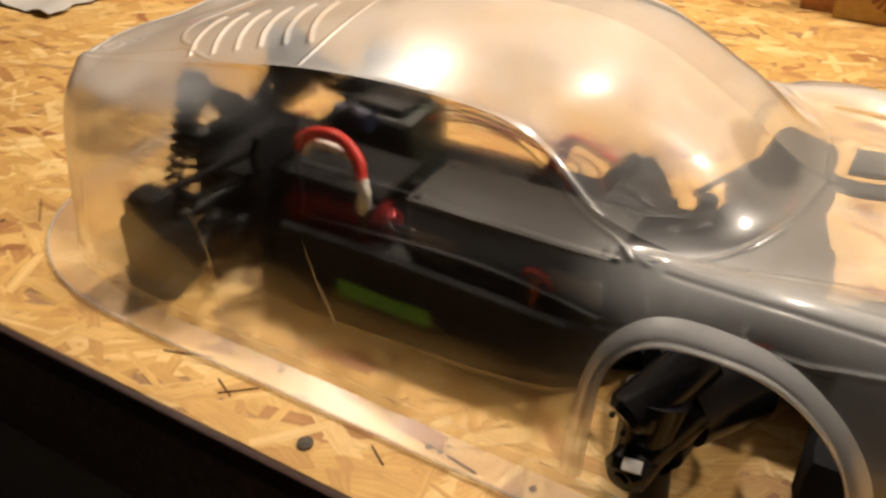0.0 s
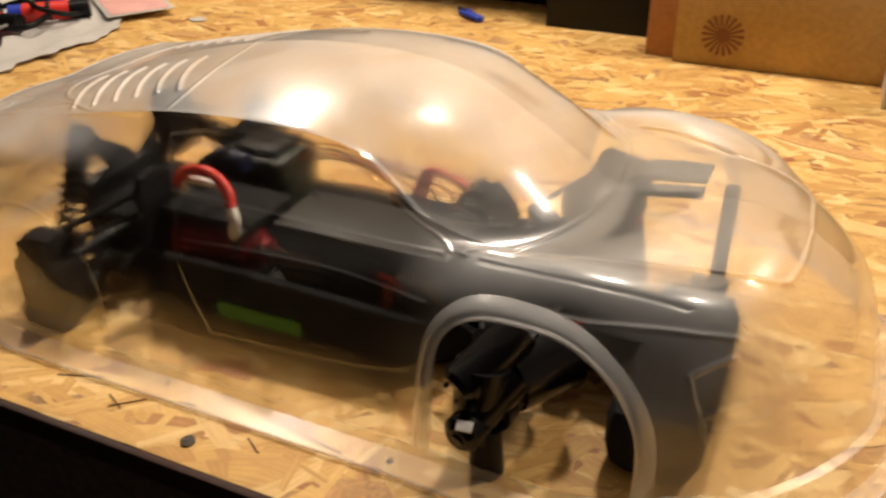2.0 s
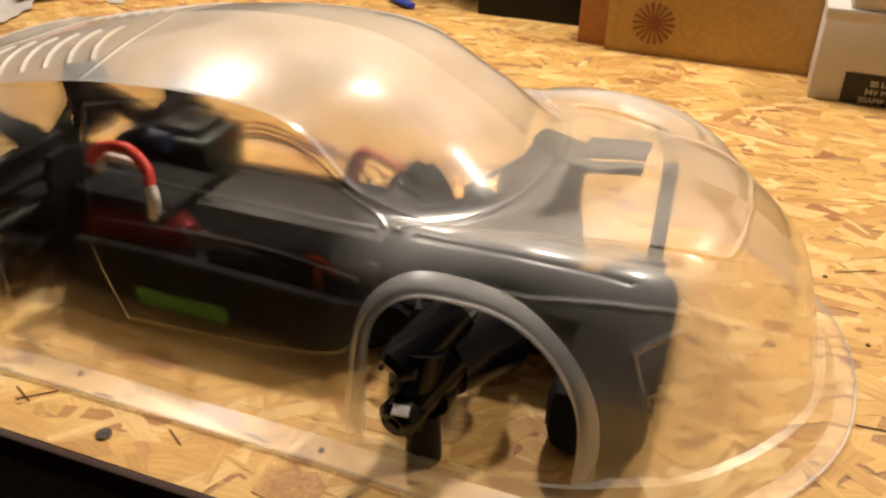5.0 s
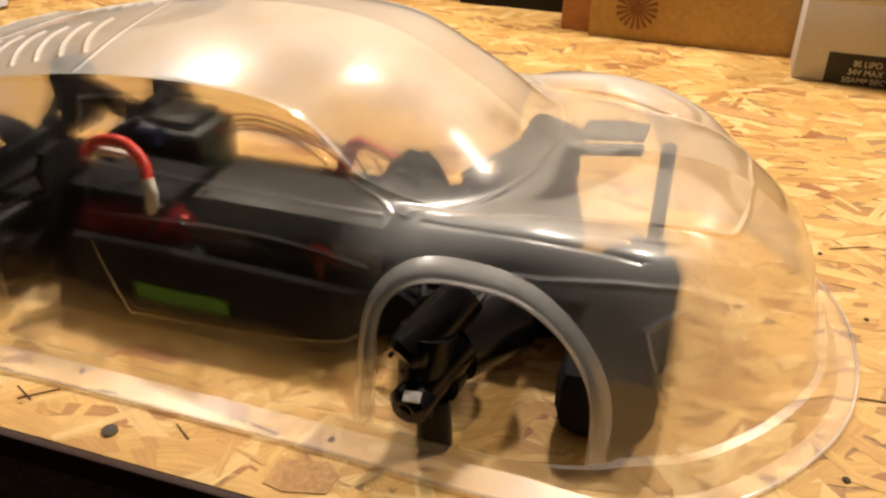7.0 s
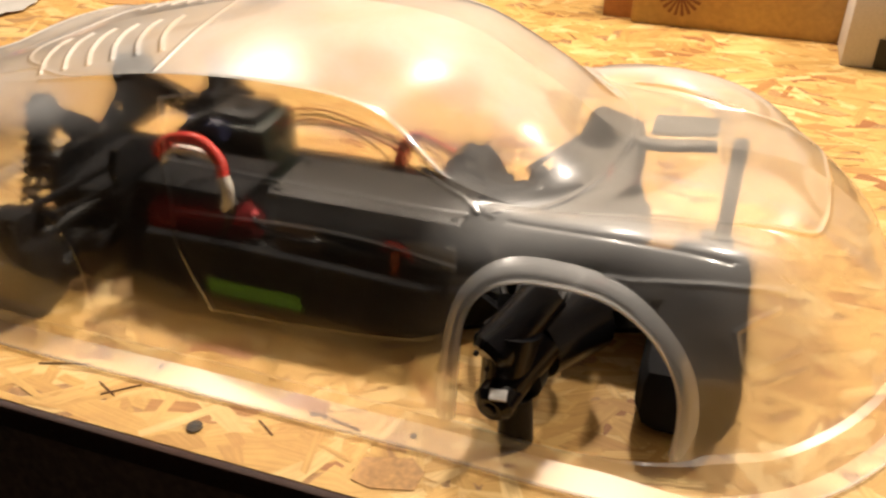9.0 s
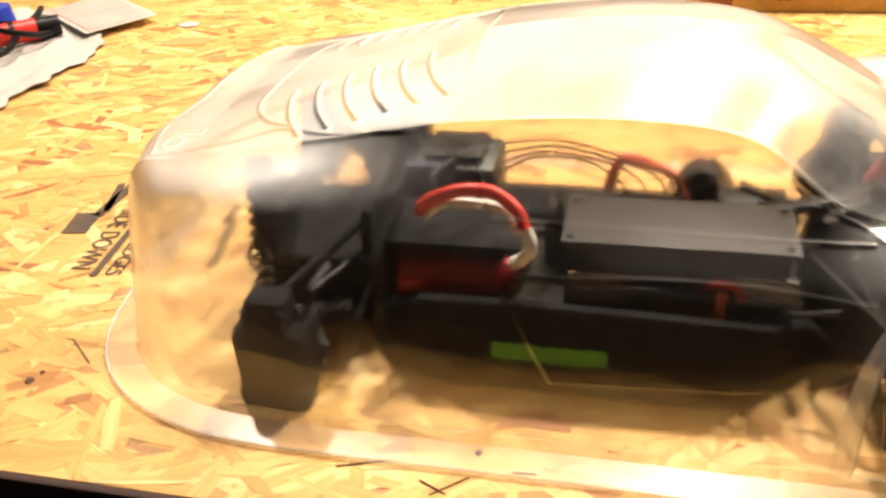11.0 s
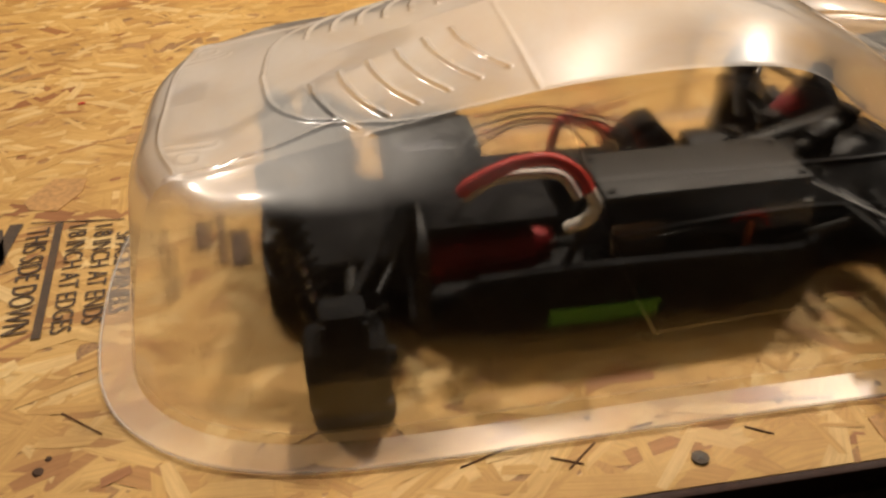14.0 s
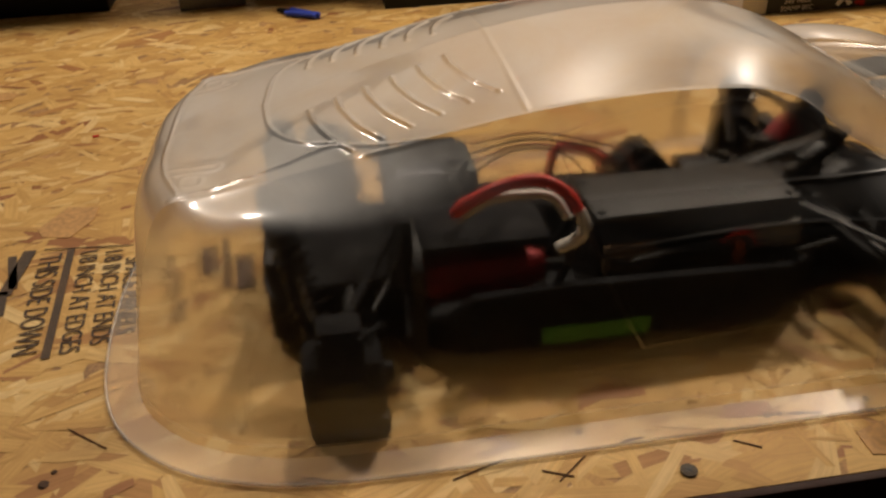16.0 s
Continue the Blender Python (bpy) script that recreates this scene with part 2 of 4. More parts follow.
WHITE_PRINT = plain("white_print", (0.75, 0.74, 0.72), 0.5)
INK = plain("stamp_ink", (0.085, 0.055, 0.035), 0.8, vary=0.75, scale=150)
PAPER = plain("white_paper", (0.47, 0.45, 0.42), 0.8, vary=0.08)
PINK = plain("pink_card", (0.66, 0.36, 0.32), 0.7)
BLUE = plain("blue_plastic", (0.02, 0.05, 0.42), 0.4)
NAVY = plain("navy_sleeve", (0.012, 0.016, 0.05), 0.4)
DARK_GREEN = plain("dark_green_plastic", (0.010, 0.018, 0.013), 0.4)


# ---- mesh tools ----
def part(name, bm, mat, parent=None, label="", smooth=True):
    me = bpy.data.meshes.new(name)
    bm.normal_update()
    bm.to_mesh(me)
    bm.free()
    me.materials.append(mat)
    if smooth:
        for p in me.polygons:
            p.use_smooth = True
        me.set_sharp_from_angle(angle=radians(38))
    ob = new(name, me)
    if parent:
        ob.parent = parent
    if label:
        ob["label"] = label
    return ob


def thing(name, label, category, at=(0, 0, 0), group="", kind=""):
    e = new(name)
    e.location = at
    e.empty_display_size = 0.02
    return tagged(e, label, category, group, kind)


def box(bm, c, s, bevel=0.0, rot=(0, 0, 0)):
    made = bmesh.ops.create_cube(bm, size=1.0)["verts"]
    bmesh.ops.scale(bm, vec=s, verts=made)
    if bevel:
        edges = {e for v in made for e in v.link_edges}
        made = list({v for f in bmesh.ops.bevel(bm, geom=list(edges), offset=bevel, segments=2, affect="EDGES", profile=0.5)["faces"] for v in f.verts} | {v for v in made if v.is_valid})
    bmesh.ops.transform(bm, matrix=pose(*c, *rot), verts=made)
    return bm


def rod(bm, a, b, r, r2=None, seg=14):
    a, b = Vector(a), Vector(b)
    d = b - a
    m = Matrix.Translation((a + b) / 2) @ d.to_track_quat("Z", "Y").to_matrix().to_4x4()
    bmesh.ops.create_cone(bm, cap_ends=True, segments=seg, radius1=r, radius2=r if r2 is None else r2, depth=d.length, matrix=m)
    return bm


def smooth_path(points, steps=6, closed=False):
    """A Catmull-Rom line through the points; steps: one number, or one for each stretch."""
    p = [Vector(q) for q in points]
    n = len(p)
    out = []
    for i in range(n if closed else n - 1):
        if closed:
            a, b, c, d = (p[(i + k - 1) % n] for k in range(4))
        else:
            b, c = p[i], p[i + 1]
            a = p[i - 1] if i else b * 2 - c
            d = p[i + 2] if i + 2 < n else c * 2 - b
        count = steps[i] if isinstance(steps, list) else steps
        for k in range(count):
            t = k / count
            out.append(0.5 * (2 * b + (c - a) * t + (2 * a - 5 * b + 4 * c - d) * t * t + (3 * b - a - 3 * c + d) * t ** 3))
    if not closed:
        out.append(p[-1])
    return out


def tube(bm, pts, r, seg=8, closed=False):
    pts = [Vector(p) for p in pts]
    n = len(pts)
    rings = []
    up = Vector((0.12, 0.2, 1)).normalized()
    for i, p in enumerate(pts):
        d = (pts[(i + 1) % n] - pts[i - 1]) if closed else (pts[min(i + 1, n - 1)] - pts[max(i - 1, 0)])
        d = d.normalized() if d.length > 1e-9 else Vector((1, 0, 0))
        u = d.cross(up)
        u = u.normalized() if u.length > 1e-4 else d.orthogonal().normalized()
        w = u.cross(d)
        rings.append([bm.verts.new(p + r * (math.cos(q) * u + math.sin(q) * w)) for q in (2 * math.pi * k / seg for k in range(seg))])
    for i in range(n if closed else n - 1):
        a, b = rings[i], rings[(i + 1) % n]
        for k in range(seg):
            bm.faces.new((a[k], a[(k + 1) % seg], b[(k + 1) % seg], b[k]))
    if not closed:
        bm.faces.new(rings[0][::-1])
        bm.faces.new(rings[-1])
    return bm


def lettering(words, size, mat, parent, m, name="lettering"):
    cu = bpy.data.curves.new(name, "FONT")
    cu.space_character = 0.98
    cu.body, cu.size, cu.align_x, cu.align_y, cu.extrude = words, size, "LEFT", "CENTER", 0.0001
    tmp = bpy.data.objects.new(name, cu)
    scene.collection.objects.link(tmp)
    bpy.context.view_layer.update()
    me = bpy.data.meshes.new_from_object(tmp)
    bpy.data.objects.remove(tmp)
    me.materials.clear()
    me.materials.append(mat)
    ob = new(name, me)
    ob.parent = parent
    ob.matrix_local = m
    return ob


# ---- setting ----
tagged(part("floor", box(bmesh.new(), (0, 0.2, -0.93), (6, 5, 0.06)), FLOOR), "dark concrete workshop floor below the bench", "floor", kind="structure")
# unseen ceiling and walls, added and toned for what the shell reflects
tagged(part("ceiling", box(bmesh.new(), (0, 0.2, 1.63), (6, 5, 0.06)), CEIL), "unseen grey ceiling added for its reflection in the car body", "ceiling", kind="structure")
tagged(part("wall_north", box(bmesh.new(), (0, 1.55, 0.4), (6, 0.08, 2.6)), PALE_WALL), "unseen pale wall added behind the bench as a reflector", "wall", kind="structure")
tagged(part("wall_south", box(bmesh.new(), (0, -2.3, 0.4), (6, 0.08, 2.6)), WALL), "unseen dark wall added for its reflection in the car body", "wall", kind="structure")
tagged(part("wall_east", box(bmesh.new(), (3.0, -0.2, 0.4), (0.08, 4.1, 2.6)), WALL), "unseen dark side wall added to close the room", "wall", kind="structure")
tagged(part("wall_west", box(bmesh.new(), (-3.0, -0.2, 0.4), (0.08, 4.1, 2.6)), WALL), "unseen dark side wall added to close the room", "wall", kind="structure")

bench = thing("workbench", "oriented strand board workbench top with a dark front edge", "workbench")
X0, X1, Y0, Y1 = -1.3, 1.2, -0.0155, 1.02
part("board", box(bmesh.new(), ((X0 + X1) / 2, (Y0 + Y1) / 2, -0.0082), (X1 - X0, Y1 - Y0, 0.015)), BOARD, bench)
part("edge_band", box(bmesh.new(), ((X0 + X1) / 2, Y0 - 0.0025, -0.0088), (X1 - X0, 0.005, 0.0166), 0.001), EDGE, bench, "dark reddish board edge")
part("apron", box(bmesh.new(), ((X0 + X1) / 2, Y0 + 0.016, -0.0625), (X1 - X0, 0.038, 0.09), 0.002), APRON, bench, "grimy dark apron board")
for lx in (-1.2, 1.1):
    for ly in (0.07, 0.95):
        part("leg", box(bmesh.new(), (lx, ly, -0.46), (0.08, 0.08, 0.88), 0.003), APRON, bench)


def strand_mesh():
    """Thin wood strands pressed over one another, each an island with its own grain direction."""
    rng = random.Random(11)
    verts, faces, uvs = [], [], []

    def strand(cx, cy, long, wide, a, z):
        n = len(verts)
        ca, sa = math.cos(a), math.sin(a)
        k = rng.uniform(0.0, 0.25)
        shape = [(-0.5, -0.5 + k * rng.random()), (-0.1, -0.5 - 0.1 * rng.random()), (0.5 - 0.2 * rng.random(), -0.5), (0.5, 0.5 - k), (0.1, 0.5 + 0.1 * rng.random()), (-0.5 + 0.25 * rng.random(), 0.5)]
        off = rng.uniform(0, 40)
        for u, v in shape:
            x, y = u * long, v * wide
            px, py = cx + x * ca - y * sa, cy + x * sa + y * ca
            verts.append((min(max(px, X0), X1), min(max(py, Y0), Y1), z + 0.00012 * u))
            uvs.append((x + off, y + off * 0.37))
        faces.append(tuple(range(n, n + 6)))

    total = 0
    for layer in range(5):
        for _ in range(3000 if layer < 3 else 2200):
            cx, cy = rng.uniform(-1.1, 1.0), rng.uniform(Y0, Y1)
            a = rng.gauss(0.1, 0.55) if rng.random() < 0.75 else rng.uniform(0, 3.14)
            small = layer >= 3
            strand(cx, cy, rng.uniform(0.025, 0.095) * (0.65 if small else 1), rng.uniform(0.004, 0.019) * (0.6 if small else 1), a, -0.0006 + 0.00011 * layer + rng.uniform(0, 0.0001))
            total += 1
    me = bpy.data.meshes.new("strand_layer")
    me.from_pydata(verts, [], faces)
    layer = me.uv_layers.new(name="UVMap")
    for loop in me.loops:
        layer.data[loop.index].uv = uvs[loop.vertex_index]
    me.materials.append(STRAND)
    ob = new("strand_layer", me)
    ob.parent = bench
    return tagged(ob, "pressed pale and reddish wood strands", kind="stuff")


strand_mesh()

# ---- clear body shell ----
YC = 0.193
# Long lines of the shell from tail to nose: x, half-width, height.
CENTRE = [(-.283, 0, .008), (-.274, 0, .060), (-.259, 0, .114), (-.212, 0, .129), (-.142, 0, .151), (-.055, 0, .172), (.02, 0, .179), (.085, 0, .172), (.140, 0, .145), (.190, 0, .115), (.240, 0, .118), (.290, 0, .111), (.334, 0, .074), (.352, 0, .016)]
MIDDLE = [(-.280, .05, .008), (-.271, .05, .060), (-.256, .05, .117), (-.212, .05, .130), (-.142, .05, .149), (-.055, .05, .166), (.02, .053, .172), (.083, .055, .166), (.135, .058, .141), (.180, .06, .114), (.238, .045, .116), (.288, .042, .109), (.331, .04, .072), (.349, .04, .016)]
RAIL = [(-.274, .088, .008), (-.264, .088, .060), (-.243, .094, .118), (-.210, .097, .128), (-.140, .096, .140), (-.055, .100, .156), (.02, .101, .160), (.072, .102, .153), (.108, .108, .128), (.154, .100, .113), (.225, .082, .112), (.280, .075, .105), (.320, .07, .068), (.337, .07, .016)]
BELT = [(-.262, .108, .008), (-.250, .110, .055), (-.232, .116, .104), (-.200, .128, .1205), (-.145, .136, .1235), (-.045, .124, .121), (.02, .119, .117), (.07, .118, .115), (.100, .118, .115), (.138, .117, .114), (.205, .121, .120), (.262, .113, .107), (.300, .102, .064), (.318, .098, .016)]
WIDE = [(-.248, .122, .008), (-.238, .124, .05), (-.222, .129, .085), (-.194, .138, .092), (-.14, .145, .092), (-.05, .142, .088), (.02, .141, .088), (.07, .141, .088), (.1, .141, .09), (.13, .142, .093), (.19, .144, .097), (.24, .1403, .09), (.275, .1307, .056), (.292, .125, .016)]
SILL = [(-.236, .131, .008), (-.226, .1343, .036), (-.21, .1386, .045), (-.186, .1437, .045), (-.135, .148, .045), (-.05, .147, .045), (.02, .147, .045), (.07, .147, .045), (.1, .146, .046), (.13, .146, .048), (.185, .147, .05), (.23, .145, .045), (.258, .139, .032), (.272, .135, .016)]
FOOT = [(-.224, .137, .008), (-.216, .1404, .008), (-.202, .1447, .008), (-.182, .149, .008), (-.132, .1514, .008), (-.05, .1504, .008), (.02, .1504, .008), (.07, .1504, .008), (.1, .1504, .008), (.13, .1504, .008), (.182, .1534, .008), (.226, .1506, .01), (.248, .1458, .013), (.256, .142, .016)]


def lean(p):
    """Lowers the shell towards the back of the bench, to fit its outline in the camera's view."""
    return Vector((p.x, p.y, p.z - 0.035 * (p.y - 0.09) * min(1.0, p.z / 0.1)))


def shell_grid(lengthwise, crosswise):
    along = [smooth_path([(x, v, z) for x, v, z in line], lengthwise) for line in (CENTRE, MIDDLE, RAIL, BELT, WIDE, SILL, FOOT)]
    rows = []
    for i in range(len(along[0])):
        half = smooth_path([line[i] for line in along[:3]], crosswise)[:-1] + smooth_path([line[i] for line in along[2:]], crosswise)
        left = [Vector((p.x, YC + p.y, p.z)) for p in reversed(half[1:])]
        right = [Vector((p.x, YC - p.y, p.z)) for p in half]
        rows.append([lean(p) for p in left + right])
    return rows


GRID = shell_grid(7, 5)
shell = thing("clear_car_body", "unpainted clear polycarbonate model car body with untrimmed flange", "car body")


def grid_mesh(rows):
    bm = bmesh.new()
    vs = [[bm.verts.new(p) for p in row] for row in rows]
    for i in range(len(vs) - 1):
        for j in range(len(vs[0]) - 1):
            bm.faces.new((vs[i][j], vs[i][j + 1], vs[i + 1][j + 1], vs[i + 1][j]))
    bmesh.ops.recalc_face_normals(bm, faces=bm.faces)
    return bm


plain_skin = grid_mesh(GRID)
TREE = BVHTree.FromBMesh(plain_skin)
plain_skin.free()
def arch_point(k):
    """A point of the front wheel opening, k from -1 at the door to 1 at the nose: squarer towards the door."""
    u = math.sin(abs(k) * math.pi / 2)
    n = 3.5 if k < 0 else 2.05
    return (.186 + math.copysign(.055 * u, k), .030 + .069 * max(0.0, 1 - u ** n) ** (1 / n))


ARCH = [(.1306, -.01)] + [arch_point(k / 9) for k in range(-9, 10)] + [(.2400, -.01)]


def on_side(x, z, sign=-1, proud=0.0004):
    hit = TREE.ray_cast(Vector((x, YC + sign * 0.4, z)), Vector((0, -sign, 0)))
    return hit[0] + Vector((0, sign * proud, 0)) if hit[0] else Vector((x, YC + sign * 0.14, z))


def on_top(x, y, proud=0.0004):
    hit = TREE.ray_cast(Vector((x, y, 0.5)), Vector((0, 0, -1)))
    return hit[0] + Vector((0, 0, proud)) if hit[0] else Vector((x, y, 0.1))


MOULDED = []


def ridge(pts, r=0.0008, closed=False, side=None, high=1.6, wide=1.7):
    """Notes a fine line that is moulded into the skin: its places, height and half-width."""
    line = smooth_path([(p[0], p[1], 0) for p in pts], 6, closed)
    place = [on_side(p.x, p.y, side, 0) for p in line] if side else [on_top(p.x, p.y, 0) for p in line]
    if closed:
        place.append(place[0])
    MOULDED.append((np.array([tuple(p) for p in place]), r * high, max(0.0013, r * wide)))


# the foot of the skin, the flange round it and its rolled rim
left_side = [row[0] for row in GRID]
right_side = [row[-1] for row in GRID]
LOOP = right_side + GRID[-1][::-1][1:-1] + left_side[::-1] + GRID[0][1:-1]


def offset_loop(loop, d, z):
    n = len(loop)
    cx = Vector((0.03, YC, 0))
    res = []
    for i in range(n):
        t = loop[(i + 2) % n] - loop[i - 2]
        t.z = 0
        nrm = Vector((t.y, -t.x, 0))
        nrm = nrm.normalized() if nrm.length > 1e-7 else Vector((0, 0, 0))
        if nrm.dot(Vector((loop[i].x, loop[i].y, 0)) - cx) < 0:
            nrm = -nrm
        q = loop[i] + nrm * (d(loop[i]) if callable(d) else d)
        res.append(Vector((q.x, q.y, z(loop[i]) if callable(z) else z)))
    for _ in range(6):
        res = [Vector(((res[i - 1].x + 2 * res[i].x + res[(i + 1) % n].x) / 4, (res[i - 1].y + 2 * res[i].y + res[(i + 1) % n].y) / 4, res[i].z)) for i in range(n)]
    return res


def strip(name, loops, mat, label=""):
    bm = bmesh.new()
    rings = [[bm.verts.new(p) for p in lp] for lp in loops]
    n = len(rings[0])
    for a, b in zip(rings, rings[1:]):
        for i in range(n):
            bm.faces.new((a[i], a[(i + 1) % n], b[(i + 1) % n], b[i]))
    bmesh.ops.recalc_face_normals(bm, faces=bm.faces)
    ob = part(name, bm, mat, shell, label)
    ob.visible_shadow = False
    return ob


def nose_part(p):
    return min(1.0, max(0.0, (p.x - 0.215) / 0.04))


ledge = offset_loop(LOOP, lambda p: 0.001 + 0.004 * nose_part(p), lambda p: 0.0075 + 0.0075 * nose_part(p))
wall_foot = offset_loop(ledge, lambda p: 0.002 + 0.007 * nose_part(p), 0.0022)
outer = offset_loop(wall_foot, lambda p: 0.018 - 0.007 * nose_part(p), 0.0016)
strip("splitter_ledge", [LOOP, ledge], LIP, "scuffed ledge round the nose")
strip("lower_wall", [ledge, wall_foot], CLEAR)
strip("flange", [wall_foot, outer], LIP, "flat scuffed untrimmed flange")
part("rim", tube(bmesh.new(), outer, 0.0011, 6, True), RIDGE, shell)

# moulded lines of the shell, the same on both flanks
for sgn in (-1, 1):
    ridge([(-.050, .145), (-.02, .151), (.01, .154), (.045, .153), (.075, .146), (.105, .126), (.130, .1145)], 0.00038, side=sgn)
    ridge([(.125, .1135), (.04, .1145), (-.042, .119)], 0.00048, side=sgn)
    ridge([(-.050, .145), (-.047, .135), (-.042, .119)], 0.00048, side=sgn)
    ridge([(-.042, .119), (-.036, .105), (-.030, .087), (-.020, .064), (-.010, .044)], 0.00048, side=sgn)
    ridge([(-.010, .044), (.03, .046), (.08, .049), (.112, .054), (.128, .066)], 0.00014, side=sgn)
    ridge([(-.03, .096), (.03, .098), (.08, .098), (.126, .096)], 0.00034, side=sgn)
    ridge([(-.095, .091), (-.07, .0935), (-.045, .0925), (-.031, .086)], 0.00020, side=sgn)
    ridge([(-.095, .091), (-.07, .087), (-.045, .085), (-.031, .086)], 0.00020, side=sgn)
    ridge([(-.098, .074), (-.085, .079), (-.068, .093), (-.052, .108), (-.042, .119)], 0.00018, side=sgn)
    ridge([(x, max(z, .012)) for x, z in ARCH], 0.00096, side=sgn)
    ridge([(-.212, .02), (-.206, .055), (-.195, .077), (-.167, .094), (-.141, .097), (-.118, .088), (-.102, .074), (-.094, .05), (-.092, .02)], 0.00022, side=sgn)
    ridge([(.258, .086), (.262, .074), (.267, .062), (.272, .050)], 0.00056, side=sgn)
    ridge([(.258, .086), (.266, .089), (.276, .090)], 0.00048, side=sgn)
    ridge([(.266, .065), (.278, .067), (.290, .067)], 0.00040, side=sgn)
    ridge([(.269, .057), (.282, .058), (.295, .057)], 0.00040, side=sgn)

    
    def m(y, sgn=sgn):
        return YC + sgn * (YC - y)
    ridge([(.138, m(.078)), (.156, m(.092)), (.172, m(.115)), (.184, m(.15)), (.190, YC)], 0.00034)
    ridge([(.148, m(.0735)), (.165, m(.0705)), (.190, m(.0675)), (.2157, m(.0685)), (.2435, m(.074)), (.2638, m(.081)), (.280, m(.0915))], 0.00070, high=-0.75, wide=2.1)
    ridge([(.198, m(.0535)), (.2097, m(.0543)), (.2218, m(.0566)), (.2359, m(.0606)), (.2565, m(.070)), (.2772, m(.0847))], 0.00050)
    ridge([(.178, m(.094)), (.2036, m(.0985)), (.2433, m(.1125)), (.2836, m(.1275)), (.295, m(.147)), (.298, YC)], 0.00060)
    ridge([(-.236, m(.101)), (-.212, m(.103)), (-.185, m(.106)), (-.160, m(.112)), (-.146, m(.108)), (-.12, m(.098)), (-.08, m(.093))], 0.00050)
    ridge([(-.150, m(.112)), (-.172, m(.125)), (-.186, m(.15)), (-.191, YC)], 0.00055)
    for k in range(6):
        x = -.146 + .0152 * k
        y = .104 + .003 * k
        ridge([(x, m(y)), (x - .010, m(y + .016)), (x - .017, m(y + .036)), (x - .019, m(y + .052))], 0.00078)
    ridge([(-.240, m(.128)), (-.226, m(.126)), (-.214, m(.124)), (-.214, m(.130)), (-.228, m(.133)), (-.240, m(.135))], 0.00026, True)
    ridge([(-.231, m(.112)), (-.231, m(.122)), (-.222, m(.120)), (-.222, m(.111))], 0.00026, True)
ridge([(-.060, .094), (-.062, .14), (-.063, YC), (-.062, YC * 2 - .14), (-.060, YC * 2 - .094)], 0.00030)
ridge([(-.232, .104), (-.243, .14), (-.246, YC), (-.243, YC * 2 - .14), (-.232, YC * 2 - .104)], 0.00056)


for sgn in (-1, 1):
    rail = smooth_path(RAIL[4:9] + [(.138, .117, .1145)], 6)
    MOULDED.append((np.array([tuple(lean(Vector((p.x, YC + sgn * p.y, p.z)))) for p in rail]), 0.0006, 0.0016))


def open_arch(bm, sgn):
    """Cuts the front wheel opening clean through the flank."""
    def near(f):
        c = f.calc_center_median()
        return (c.y - YC) * sgn > 0.09 and 0.10 < c.x < 0.27 and c.z < 0.125

    faces = [f for f in bm.faces if near(f)]
    for (xa, za), (xb, zb) in zip(ARCH, ARCH[1:]):
        geom = list({v for f in faces for v in f.verts}) + list({e for f in faces for e in f.edges}) + faces
        cut = bmesh.ops.bisect_plane(bm, geom=geom, dist=1e-6, plane_co=(xa, 0, za), plane_no=(zb - za, 0, -(xb - xa)))
        faces = [g for g in cut["geom"] if isinstance(g, bmesh.types.BMFace)]

    def inside(f):
        c = f.calc_center_median()
        return all((c.x - xa) * (zb - za) - (c.z - za) * (xb - xa) > 0 for (xa, za), (xb, zb) in zip(ARCH, ARCH[1:]))
    bmesh.ops.delete(bm, geom=[f for f in faces if inside(f)], context="FACES")


def moulded_skin():
    """The skin as a fine sheet, pressed out along its moulded lines."""
    fine = [max(30, int((Vector(b) - Vector(a)).length / 0.001)) for a, b in zip(CENTRE, CENTRE[1:])]
    spots = np.array([[tuple(p) for p in row] for row in shell_grid(fine, 46)])
    normal = np.cross(np.gradient(spots, axis=0), np.gradient(spots, axis=1))
    normal /= np.linalg.norm(normal, axis=2, keepdims=True) + 1e-12
    out = spots - np.array((0.03, YC, 0.03))
    normal *= np.sign((normal * out).sum(axis=2, keepdims=True))
    shape = spots.shape
    spots, normal = spots.reshape(-1, 3), normal.reshape(-1, 3)
    lift = np.zeros(len(spots))
    for line, high, wide in MOULDED:
        reach = 3 * wide
        near = np.flatnonzero(((spots > line.min(axis=0) - reach) & (spots < line.max(axis=0) + reach)).all(axis=1))
        if not len(near):
            continue
        p = spots[near]
        best = np.full(len(near), 1.0)
        for a, b in zip(line, line[1:]):
            ab = b - a
            f = np.clip(((p - a) @ ab) / (ab @ ab + 1e-15), 0, 1)
            best = np.minimum(best, np.linalg.norm(p - a - f[:, None] * ab, axis=1))
        push = high * np.exp(-(best / wide) ** 2)
        lift[near] = np.maximum(lift[near], push) if high > 0 else lift[near] + push
    moved = (spots + normal * lift[:, None]).reshape(shape)
    bm = grid_mesh(moved)
    for sgn in (-1, 1):
        open_arch(bm, sgn)
    ob = part("skin", bm, CLEAR, shell)
    ob.visible_shadow = False
    ob.data.set_sharp_from_angle(angle=radians(26))


moulded_skin()


def wheel_well(sgn):
    """The turned-in lip round the front wheel opening."""
    arc = [Vector((x, max(z, .0085), 0)) for x, z in ARCH]
    rows = []
    for d in (0.0006, 0.0018, 0.0032):
        rows.append([on_side(p.x, p.y, sgn) - Vector((0.05 * d, sgn * d, 0)) for p in arc])
    part("wheel_arch_return", grid_mesh(rows), CLEAR, shell).visible_shadow = False


for sgn in (-1, 1):
    wheel_well(sgn)


